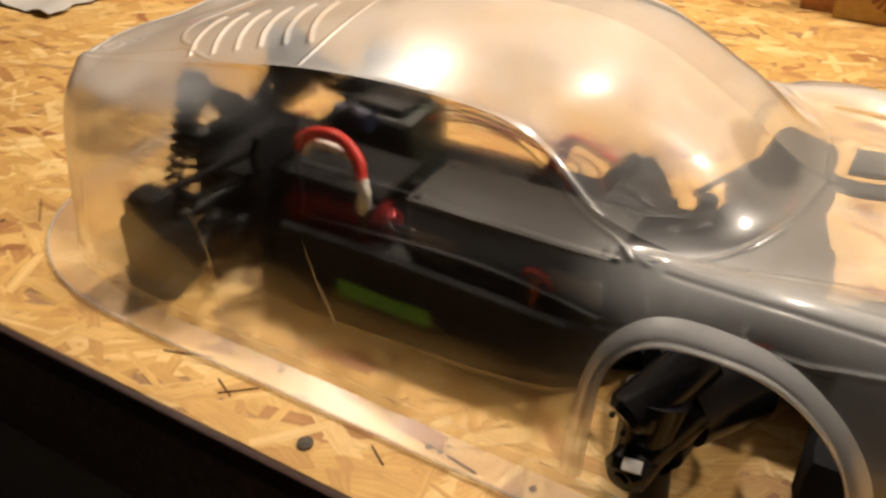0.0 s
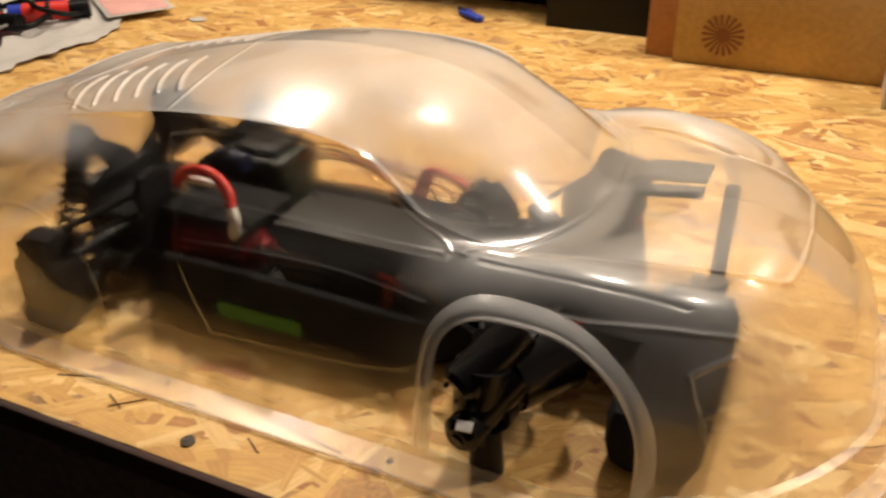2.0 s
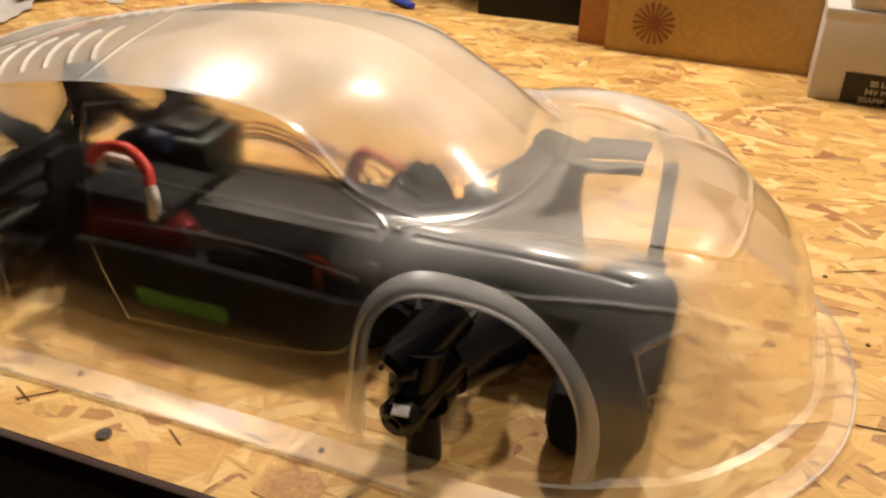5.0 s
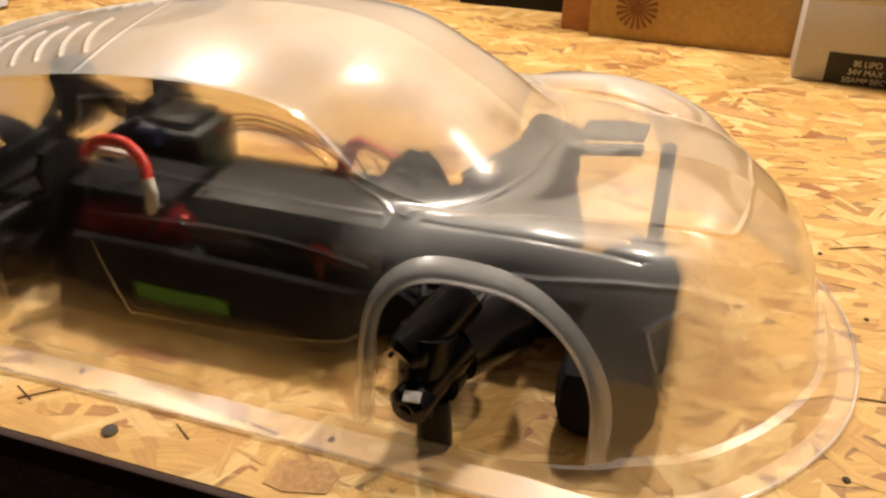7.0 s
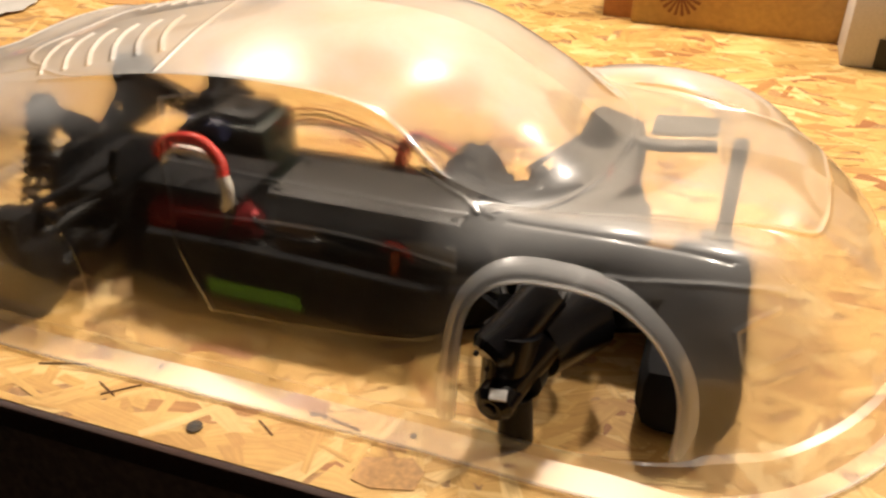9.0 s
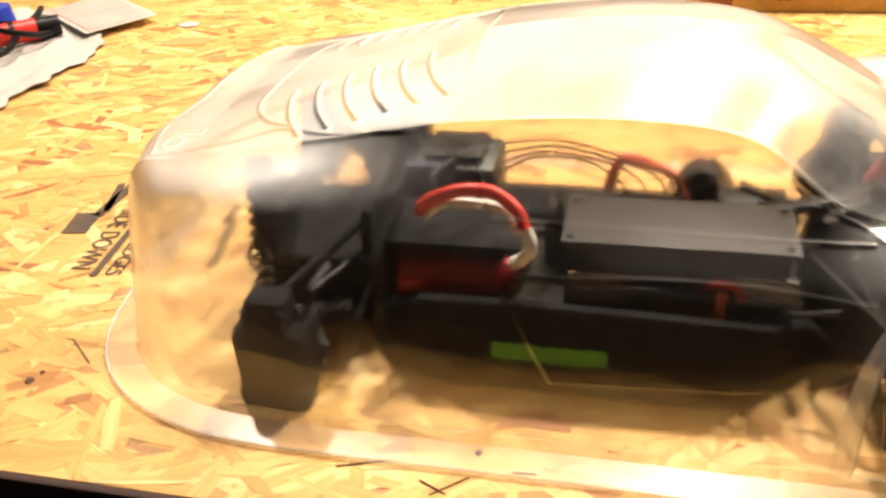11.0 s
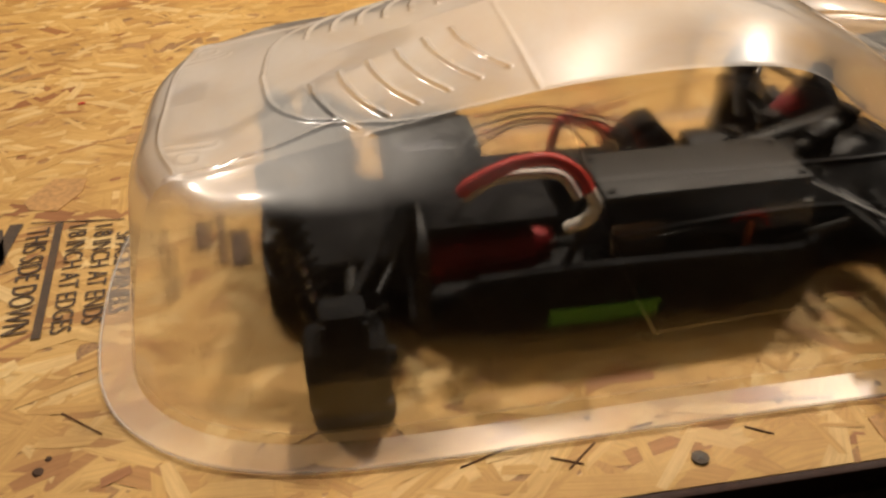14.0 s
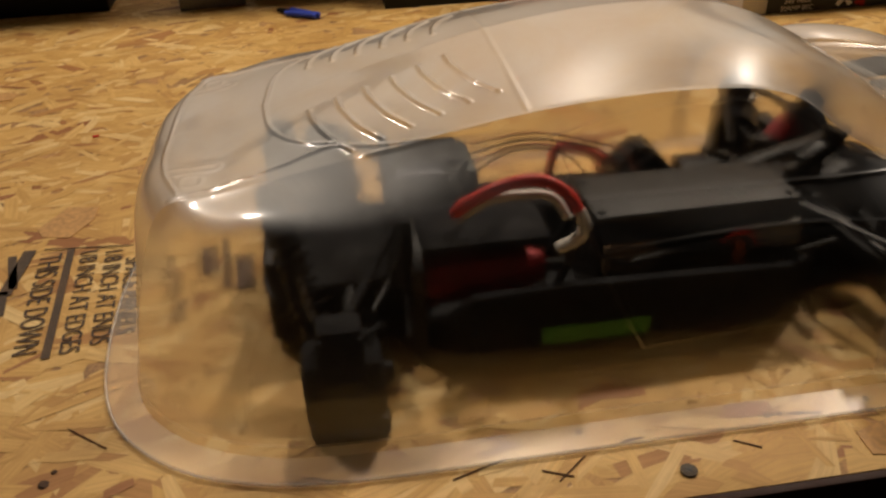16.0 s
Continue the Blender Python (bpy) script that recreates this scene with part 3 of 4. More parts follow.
def arch_flare(sgn):
    """A raised, rounded band outside the front wheel opening."""
    pts = smooth_path([(x, max(z, .010), 0) for x, z in ARCH], 2)
    centre = Vector((.187, .02, 0))
    rows = []
    for out, proud in ((0.0, 0.0008), (0.0008, 0.0040), (0.0025, 0.0060), (0.0045, 0.0062), (0.0065, 0.0050), (0.0085, 0.0028), (0.0105, 0.0002)):
        row = []
        for p in pts:
            o = (p - centre).normalized() * out
            q = on_side(p.x + o.x, max(p.y + o.y, .0095), sgn, 0.0)
            row.append(q + Vector((0, sgn * proud, 0.3 * proud)))
        for _ in range(4):
            row = [row[0]] + [(row[k - 1] + 2 * row[k] + row[k + 1]) / 4 for k in range(1, len(row) - 1)] + [row[-1]]
        rows.append(row)
    part("arch_flare", grid_mesh(rows), CLEAR, shell).visible_shadow = False


for sgn in (-1, 1):
    arch_flare(sgn)

def bonnet_pad(x0, x1, y0, y1):
    """A thin foam pad stuck to the underside of the bonnet."""
    rows = [[on_top(x, y, -.0012) for y in np.linspace(y0, y1, 4)] for x in np.linspace(x0, x1, 5)]
    bm = grid_mesh(rows)
    bmesh.ops.solidify(bm, geom=bm.faces[:], thickness=0.003)
    part("bonnet_pad", bm, PAD, shell, "grey foam pad under the bonnet")


bonnet_pad(.197, .235, .216, .245)
bonnet_pad(.194, .236, .192, .205)

# ---- bare model car under the shell ----
car = thing("model_car_chassis", "bare black model car chassis without wheels under the clear body", "model car")
MY = 2 * YC


def mir(p, sgn):
    """A point of the near flank, or its twin across the middle."""
    return (p[0], p[1] if sgn < 0 else MY - p[1], p[2])


def prism(bm, outline, a, b):
    """A plate: an outline in the y-z plane, drawn from x = a to x = b."""
    front = [bm.verts.new((a, y, z)) for y, z in outline]
    back = [bm.verts.new((b, y, z)) for y, z in outline]
    n = len(outline)
    bm.faces.new(front)
    bm.faces.new(back[::-1])
    for i in range(n):
        bm.faces.new((front[i], back[i], back[(i + 1) % n], front[(i + 1) % n]))
    bmesh.ops.recalc_face_normals(bm, faces=bm.faces)
    return bm


def slab(bm, outline, z0, z1):
    """A plate: an outline in the x-y plane, drawn from z0 to z1."""
    low = [bm.verts.new((x, y, z0)) for x, y in outline]
    top = [bm.verts.new((x, y, z1)) for x, y in outline]
    n = len(outline)
    bm.faces.new(low[::-1])
    bm.faces.new(top)
    for i in range(n):
        bm.faces.new((low[i], low[(i + 1) % n], top[(i + 1) % n], top[i]))
    bmesh.ops.recalc_face_normals(bm, faces=bm.faces)
    return bm


def flank(pts, sgn):
    return [(x, y if sgn < 0 else MY - y) for x, y in pts]


plate = [(-.19, .165), (-.15, .15), (-.12, .125), (-.08, .112), (.08, .112), (.13, .135), (.19, .15), (.235, .165)]
part("chassis_plate", slab(bmesh.new(), plate + [(x, MY - y) for x, y in reversed(plate)], 0.0015, 0.0055), BLACK, car)


def side_guard(sgn):
    """A curved tub side: it leans outwards and tapers at both ends."""
    rows = []
    for x, top in ((-.112, .010), (-.106, .018), (-.098, .034), (-.088, .048), (-.03, .050), (.05, .048), (.095, .046), (.118, .036), (.13, .018)):
        end = max(0.0, abs(x - 0.004) - 0.09) * (0.9 if x > 0 else 0.55)
        ring = [(.122 + end, .002), (.111 + end, .003), (.1035 + end, .010), (.0985 + end, .030), (.097 + end, top), (.101 + end, top + .001), (.104 + end, .030), (.110 + end, .014), (.122 + end, .008)]
        tall = top if sgn < 0 else .35 * top
        rows.append([Vector(mir((x, y, min(z, tall + .001)), sgn)) for y, z in ring])
    bm = grid_mesh(rows)
    bmesh.ops.contextual_create(bm, geom=[e for e in bm.edges if e.is_boundary])
    return part("side_guard", bm, FOAM, car)


for sgn in (-1, 1):
    side_guard(sgn)
tape = grid_mesh([[Vector((x, .0988 + .0004 * math.sin(x * 90), .0225)), Vector((x, .1018 + .0004 * math.sin(x * 70), .0095))] for x in np.linspace(-.049, .0145, 9)])
bmesh.ops.solidify(tape, geom=tape.faces[:], thickness=0.0004)
part("tape_strip", tape, GREEN, car, "bright green tape strip")

# battery tray with its grey lid
tray = part("battery_tray", box(bmesh.new(), (.046, .146, .040), (.116, .048, .064), .004), BLACK, car)
lid = part("tray_lid", box(bmesh.new(), (.047, .146, .0745), (.122, .052, .005), .0018), LID, tray, "dull grey battery lid")
for x in (-.009, .103):
    for y in (.126, .166):
        part("lid_screw", rod(bmesh.new(), (x, y, .0765), (x, y, .0782), .0022), DARK_STEEL, tray)
for x in (.004, .028, .052, .076, .098):
    part("tray_rib", box(bmesh.new(), (x, .1205, .040), (.004, .004, .05), .001), BLACK, tray)

# motor and its mount
MOTOR_Y, MOTOR_Z = .146, .0345
motor = part("motor", rod(bmesh.new(), (-.110, MOTOR_Y, MOTOR_Z), (-.050, MOTOR_Y, MOTOR_Z), .0165, seg=32), RED, car, "red anodised motor can")
for x in (-.108, -.060):
    part("can_ring", rod(bmesh.new(), (x, MOTOR_Y, MOTOR_Z), (x + .004, MOTOR_Y, MOTOR_Z), .0172, seg=32), RED, motor)
part("end_bell", rod(bmesh.new(), (-.050, MOTOR_Y, MOTOR_Z), (-.038, MOTOR_Y, MOTOR_Z), .0140, .009, 24), RED, motor)
part("motor_shaft", rod(bmesh.new(), (-.038, MOTOR_Y, MOTOR_Z), (-.022, MOTOR_Y, MOTOR_Z), .0025), DARK_STEEL, motor)
part("motor_mount", prism(bmesh.new(), [(.112, .004), (.172, .004), (.172, .064), (.160, .068), (.124, .068), (.112, .060)], -.120, -.113), BLACK, car)
cover = part("motor_cover", box(bmesh.new(), (-.079, .154, .0615), (.084, .052, .006), .002), FOAM, car, "matt black cover over the motor")
for x in (-.112, -.052):
    part("cover_post", rod(bmesh.new(), (x, .176, .005), (x, .176, .060), .003, seg=10), BLACK, cover)

# speed controller and gear housings
esc = part("speed_controller", box(bmesh.new(), (-.092, .232, .0380), (.056, .050, .066), .005), DARK_GREEN, car, "dark green and black speed controller")
part("fan_housing", box(bmesh.new(), (-.092, .232, .0735), (.038, .038, .006), .002), BLACK, esc)
part("fan_hub", rod(bmesh.new(), (-.092, .232, .076), (-.092, .232, .0775), .007), BLACK_GLOSS, esc)
for k in range(5):
    part("heat_sink_fin", box(bmesh.new(), (-.112 + .010 * k, .2055, .046), (.002, .004, .05), .0005), BLACK, esc)
part("capacitor", rod(bmesh.new(), (-.118, .200, .070), (-.090, .200, .070), .0075, seg=18), NAVY, esc, "navy sleeved capacitor")
part("rear_gearbox", box(bmesh.new(), (-.155, .180, .028), (.080, .096, .040), .012), FOAM, car)
part("front_gearbox", box(bmesh.new(), (.175, YC, .036), (.060, .052, .052), .008), BLACK, car)
part("centre_gearbox", box(bmesh.new(), (-.005, .222, .026), (.040, .044, .038), .006), BLACK, car)
part("spur_gear", rod(bmesh.new(), (-.030, .205, .030), (-.024, .205, .030), .022, seg=32), BLACK_GLOSS, car)
part("drive_shaft", rod(bmesh.new(), (.015, YC, .036), (.148, YC, .036), .0032), DARK_STEEL, car)
part("drive_shaft", rod(bmesh.new(), (-.122, YC, .036), (-.028, YC, .036), .0032), DARK_STEEL, car)
servo = part("steering_servo", box(bmesh.new(), (.092, .215, .034), (.040, .022, .050), .002), BLACK, car)
part("servo_horn", box(bmesh.new(), (.098, .205, .064), (.034, .008, .004), .001, (0, 28, 10)), BLACK_GLOSS, servo)
part("servo_lug", box(bmesh.new(), (.092, .215, .047), (.056, .020, .003), .001), BLACK, servo)
part("steering_rack", box(bmesh.new(), (.138, YC, .048), (.016, .070, .010), .003), BLACK, car)
part("steering_post", rod(bmesh.new(), (.130, .170, .006), (.130, .170, .070), .006), BLACK, car)
part("steering_post", rod(bmesh.new(), (.130, .216, .006), (.130, .216, .070), .006), BLACK, car)
receiver = bmesh.new()
for y0, y1, k in ((.254, .262, .82), (.262, .282, 1.0), (.282, .290, .82)):
    low = [(.042, .004), (.092, .004), (.092, .022), (.084, .036), (.074, .046), (.064, .049 * k), (.054, .043 * k), (.045, .026)]
    ring = [[receiver.verts.new((x, y, z)) for x, z in low] for y in (y0, y1)]
    for i in range(len(low)):
        receiver.faces.new((ring[0][i], ring[0][(i + 1) % len(low)], ring[1][(i + 1) % len(low)], ring[1][i]))
    receiver.faces.new(ring[0])
    receiver.faces.new(ring[1])
bmesh.ops.recalc_face_normals(receiver, faces=receiver.faces)
part("receiver_case", receiver, BLACK_GLOSS, car, "peaked glossy black receiver cover")
bell = part("bellcrank", rod(bmesh.new(), (.141, .170, .060), (.141, .170, .078), .007, seg=16), BLACK, car)
part("bellcrank_arm", box(bmesh.new(), (.143, .169, .081), (.030, .014, .010), .003, (0, -24, 12)), BLACK, bell)
part("bellcrank_cap", rod(bmesh.new(), (.150, .169, .084), (.153, .169, .093), .0075, seg=14), BLACK, bell)
part("front_brace", box(bmesh.new(), (.202, .160, .038), (.050, .056, .016), .005), FOAM, car)
part("chassis_brace", box(bmesh.new(), (.118, YC, .066), (.100, .012, .006), .002, (0, -14, 0)), BLACK, car)

tower_front = [(.128, .034), (.126, .060), (.138, .074), (.152, .078), (.166, .070), (YC, .064)]
tower_rear = [(.122, .048), (.116, .074), (.122, .086), (.136, .089), (.154, .080), (.168, .072), (YC, .068)]
wing = [(.136, .090), (.138, .100), (.152, .101), (.164, .086), (.188, .070)]
under = [(.150, .085), (.160, .072), (.170, .060), (.175, .020)]
rear_plate = wing + [(MY - y, z - .014) for y, z in reversed(wing)] + [(MY - y, z) for y, z in under] + list(reversed(under))
part("damper_plate", prism(bmesh.new(), rear_plate, -.1985, -.1935), BLACK, car, "black plate that carries the rear dampers")
for nm, pts, a, b in (("front_shock_tower", tower_front, .176, .182), ("rear_shock_tower", tower_rear, -.124, -.118)):
    whole = pts + [(MY - y, z - (.012 if a < 0 and z > .078 else 0)) for y, z in reversed(pts[:-1])] + [(MY - pts[0][0], .03), (pts[0][0], .03)]
    part(nm, prism(bmesh.new(), whole, a, b), FOAM, car)


def shock(name, top, foot, body_r, spring_mat, body_mat, label=""):
    """A damper: body, cap, rod, collar and a coil spring."""
    t, f = Vector(top), Vector(foot)
    d = (f - t).normalized()
    ob = part(name, rod(bmesh.new(), t, t.lerp(f, 0.55), body_r, seg=18), body_mat, car, label)
    part("cap", rod(bmesh.new(), t - d * .006, t + d * .006, body_r * 1.22, seg=18), body_mat, ob)
    part("piston_rod", rod(bmesh.new(), t.lerp(f, 0.5), f, .0018, seg=8), STEEL, ob)
    part("collar", rod(bmesh.new(), t + d * .012, t + d * .016, body_r * 1.5, seg=18), body_mat, ob)
    part("spring_cup", rod(bmesh.new(), f - d * .010, f - d * .004, body_r * 1.4, seg=18), body_mat, ob)
    part("rod_end", rod(bmesh.new(), f - Vector((0.005, 0, 0)), f + Vector((0.005, 0, 0)), .0055, seg=12), body_mat, ob)
    u = d.orthogonal().normalized()
    w = d.cross(u)
    turns, n = 8, 112
    a, b = t + d * .016, f - d * .010
    pts = [a.lerp(b, k / n) + body_r * 1.32 * (math.cos(2 * math.pi * turns * k / n) * u + math.sin(2 * math.pi * turns * k / n) * w) for k in range(n + 1)]
    part("spring", tube(bmesh.new(), pts, .0013, 6), spring_mat, ob)
    return ob


def arm(sgn, name, a1, a2, tip, w):
    """A wishbone of two spars and a web that meet at the hub."""
    bm = bmesh.new()
    a1, a2, tip = (Vector(mir(p, sgn)) for p in (a1, a2, tip))
    for base, off in ((a1, -w), (a2, w)):
        end = tip + Vector((off, 0, 0))
        n = 6
        rows = []
        for k in range(n + 1):
            c = base.lerp(end, k / n)
            h = .006 - .002 * math.sin(math.pi * k / n)
            rows.append([c + Vector((dx, 0, dz)) for dx, dz in ((-.006, -h), (.006, -h), (.006, h), (-.006, h), (-.006, -h))])
        vs = [[bm.verts.new(p) for p in r[:-1]] for r in rows]
        for q, r in zip(vs, vs[1:]):
            for k in range(4):
                bm.faces.new((q[k], q[(k + 1) % 4], r[(k + 1) % 4], r[k]))
        bm.faces.new(vs[0])
        bm.faces.new(vs[-1])
    web = a1.lerp(tip, .55), a2.lerp(tip, .55)
    rod(bm, web[0], web[1], .004, seg=8)
    rod(bm, tip - Vector((w + .008, 0, 0)), tip + Vector((w + .008, 0, 0)), .006, seg=12)
    bmesh.ops.recalc_face_normals(bm, faces=bm.faces)
    return part(name, bm, BLACK, car)


for sgn in (-1, 1):
    def P(x, y, z, sgn=sgn):
        return mir((x, y, z), sgn)
    s = -sgn
    # front corner
    arm(sgn, "front_arm", (.152, .168, .034), (.200, .168, .034), (.166, .080, .040), .010)

    def P(x, y, z, sgn=sgn):
        return mir((x if sgn < 0 else .322 - x, y, z - (.006 if sgn > 0 and z > .04 else 0)), sgn)
    # both front hubs are steered the same way; the far one is placed to fit the camera's view
    knuckle = part("steering_knuckle", rod(bmesh.new(), P(.168, .080, .074), P(.1485, .0490, .0535), .0118, .0125, 28), BLACK_GLOSS, car, "glossy black steering knuckle")
    bm = bmesh.new()
    rod(bm, P(.1485, .0490, .0535), P(.1465, .0458, .0515), .0125, .0095, 28)
    rod(bm, P(.156, .060, .062), P(.154, .050, .020), .0150, .0120, 20)
    rod(bm, P(.166, .072, .050), P(.154, .048, .034), .0150, .0120, 20)
    part("hub_carrier", bm, BLACK_GLOSS, knuckle)
    bm = bmesh.new()
    rod(bm, P(.158, .056, .034), P(.153, .036, .031), .0105, .0108, 24)
    rod(bm, P(.153, .036, .031), P(.1522, .0325, .0305), .0108, .0070, 24)
    part("wheel_axle", bm, BLACK_GLOSS, knuckle)
    part("axle_bore", rod(bmesh.new(), P(.1523, .0327, .0306), P(.1520, .0318, .0303), .0036, seg=16), BLACK, knuckle)
    for ang in (0.6, 2.7, 4.8):
        q = Vector((.1466 + .006 * math.cos(ang), .0458, .0515 + .006 * math.sin(ang)))
        part("knuckle_bolt", rod(bmesh.new(), P(*q), P(q.x, q.y - .002, q.z), .0014, seg=6), DARK_STEEL, knuckle)
    part("drive_flange", rod(bmesh.new(), P(.160, .066, .034), P(.1585, .057, .0332), .0150, seg=24), BLACK, knuckle)
    part("drive_bell", rod(bmesh.new(), P(.180, .108, .046), P(.162, .074, .043), .025 if sgn < 0 else .019, .020, 28), BLACK_GLOSS, knuckle)
    part("king_pin", rod(bmesh.new(), P(.160, .052, .006), P(.160, .052, .0145), .006, seg=12), STEEL, knuckle)
    part("white_mark", box(bmesh.new(), P(.1562, .0335, .0405), (.0085, .0060, .0014), .0004, (20 * s, 0, 8)), WHITE_PRINT, knuckle, "white paint mark")
    part("knuckle_foot", rod(bmesh.new(), P(.163, .048, 0.0), P(.161, .052, .026), .0095, .0085, 16), BLACK, knuckle)

    def P(x, y, z, sgn=sgn):
        return mir((x, y, z), sgn)
    part("steering_link", rod(bmesh.new(), P(.140, .165, .050), P(.150, .078, .050), .0022, seg=8), BLACK, car)
    part("upper_link", rod(bmesh.new(), P(.184, .150, .066), P(.172, .080, .066), .0028, seg=8), BLACK, car)
    part("front_drive_cup", rod(bmesh.new(), P(.176, .160, .036), P(.166, .080, .036), .0042, seg=10), DARK_STEEL, car)
    shock("front_damper", P(.184, .132, .074), P(.174, .100, .022), .0072, DEEP_RED, BLACK, "front damper with a red spring")
    # rear corner
    arm(sgn, "rear_arm", (-.105, .166, .020), (-.190, .166, .018), (-.160, .082, .020), .016)
    hub = part("rear_hub", box(bmesh.new(), P(-.162, .070, .024), (.042, .030, .046), .006), FOAM, car)
    part("hub_upright", box(bmesh.new(), P(-.162, .070, .053), (.024, .020, .022), .004), FOAM, hub)
    for k in (-1, 1):
        part("hub_rib", box(bmesh.new(), P(-.162 + .010 * k, .0585, .050), (.0030, .004, .022), .001), FOAM, hub)
    part("hub_bearing", rod(bmesh.new(), P(-.163, .060, .026), P(-.163, .054, .026), .0155, .0135, 24), BLACK_GLOSS, hub)
    part("hub_foot", box(bmesh.new(), P(-.161, .059, .0065), (.042, .016, .013), .004), BLACK, hub)
    part("wheel_axle", rod(bmesh.new(), P(-.163, .056, .034), P(-.163, .049, .034), .0062, seg=16), BLACK_GLOSS, hub)
    part("rear_drive_shaft", rod(bmesh.new(), P(-.150, .165, .040), P(-.160, .078, .036), .0042, seg=10), DARK_STEEL, car)
    part("camber_link", rod(bmesh.new(), P(-.122, .150, .074), P(-.160, .070, .060), .0026, seg=8), FOAM, car)
    part("sway_link", rod(bmesh.new(), P(-.118, .150, .050), P(-.125, .095, .030), .0022, seg=8), FOAM, car)
    shock("rear_damper", P(-.191, .145, .096 if sgn < 0 else .082), P(-.172, .094, .036), .0066, BLACK, BLACK)

part("rear_skid", slab(bmesh.new(), [(-.202, .160), (-.18, .150), (-.18, MY - .150), (-.202, MY - .160)], .004, .010), BLACK, car)
part("rear_bumper", box(bmesh.new(), (-.1955, .186, .032), (.012, .092, .056), .004), BLACK, car)
mount = part("wing_mount", box(bmesh.new(), (-.184, .234, .074), (.016, .034, .048), .004, (0, -6, 0)), BLACK, car, "black wing mount behind the rear tower")
part("mount_post", rod(bmesh.new(), (-.187, .226, .09), (-.189, .226, .104), .0055), BLACK, mount)
part("mount_post", rod(bmesh.new(), (-.187, .244, .09), (-.189, .244, .100), .0055), BLACK, mount)

bumper = bmesh.new()
box(bumper, (.2435, .138, .0245), (.051, .140, .045), .013)
part("foam_bumper", bumper, FOAM, car, "charcoal foam front bumper")
part("bumper_plate", box(bmesh.new(), (.236, .222, .004), (.040, .050, .004), .001), BLACK, car)
part("body_post", rod(bmesh.new(), (.249, .228, .004), (.2495, .228, .1035), .0050, .0046, 16), BLACK, car)
part("post_collar", rod(bmesh.new(), (.249, .228, .030), (.249, .228, .035), .0080, seg=16), BLACK, car)
part("bumper_bolt", rod(bmesh.new(), (.240, .205, .046), (.240, .205, .051), .0042, seg=12), STEEL, car)

# leads
ORANGE_WIRE = plain("orange_wire", (0.45, 0.10, 0.03), 0.5)
def lead(pts, r, mat, label=""):
    return part("lead", tube(bmesh.new(), smooth_path(pts, 8), r, 10), mat, car, label)


lead([(-.092, .130, .084), (-.088, .124, .092), (-.074, .117, .103), (-.060, .114, .108), (-.047, .112, .108), (-.035, .108, .101), (-.030, .103, .092)], .0036, RED_WIRE, "thick red silicone motor lead")
lead([(-.030, .103, .093), (-.027, .101, .085), (-.030, .103, .076), (-.037, .112, .066)], .0037, WHITE_WIRE, "thick white silicone motor lead")
lead([(-.090, .130, .080), (-.076, .120, .095), (-.058, .116, .099), (-.042, .114, .097), (-.034, .108, .086)], .0026, WHITE_WIRE, "white silicone motor lead")
lead([(-.084, .140, .078), (-.090, .152, .090), (-.080, .168, .096)], .0034, BLACK)
for k in range(4):
    lead([(-.064, .222 + .006 * k, .062 + .004 * k), (-.040 + .006 * k, .226, .072 + .004 * k), (-.010 + .012 * k, .232, .068), (.012 + .012 * k, .240 + .004 * k, .050), (.022 + .012 * k, .246, .030)], .0009, (BLACK, DEEP_RED, BLACK, ORANGE_WIRE)[k])
lead([(.000, .286, .006), (.006, .290, .030), (.012, .292, .040), (.020, .295, .040), (.038, .300, .030), (.052, .304, .020)], .0034, RED_WIRE, "red battery lead")
lead([(.004, .296, .006), (.008, .300, .026), (.014, .304, .034), (.030, .308, .028), (.054, .311, .018)], .0030, RED_WIRE)
plug = part("battery_plug", box(bmesh.new(), (.060, .307, .0125), (.026, .016, .012), .002, (0, 14, 12)), RED_WIRE, car, "red battery plug")
lead([(.062, .120, .052), (.066, .115, .060), (.075, .114, .060), (.082, .116, .050)], .0014, RED_WIRE)
part("lead_sleeve", rod(bmesh.new(), (.070, .116, .036), (.071, .115, .054), .0028), plain("orange_sleeve", (0.65, 0.14, 0.03), 0.5), car, "orange lead sleeve")
part("brass_post", rod(bmesh.new(), (.043, .112, .046), (.043, .108, .046), .0045), BRASS, car)
part("brass_post", rod(bmesh.new(), (.052, .114, .044), (.052, .109, .044), .0032), BRASS, car)
part("link_rod", rod(bmesh.new(), (.086, .112, .042), (.128, .110, .052), .0016), DARK_STEEL, car)
part("bright_bracket", box(bmesh.new(), (.092, .117, .056), (.030, .004, .016), .001), GREY, car)

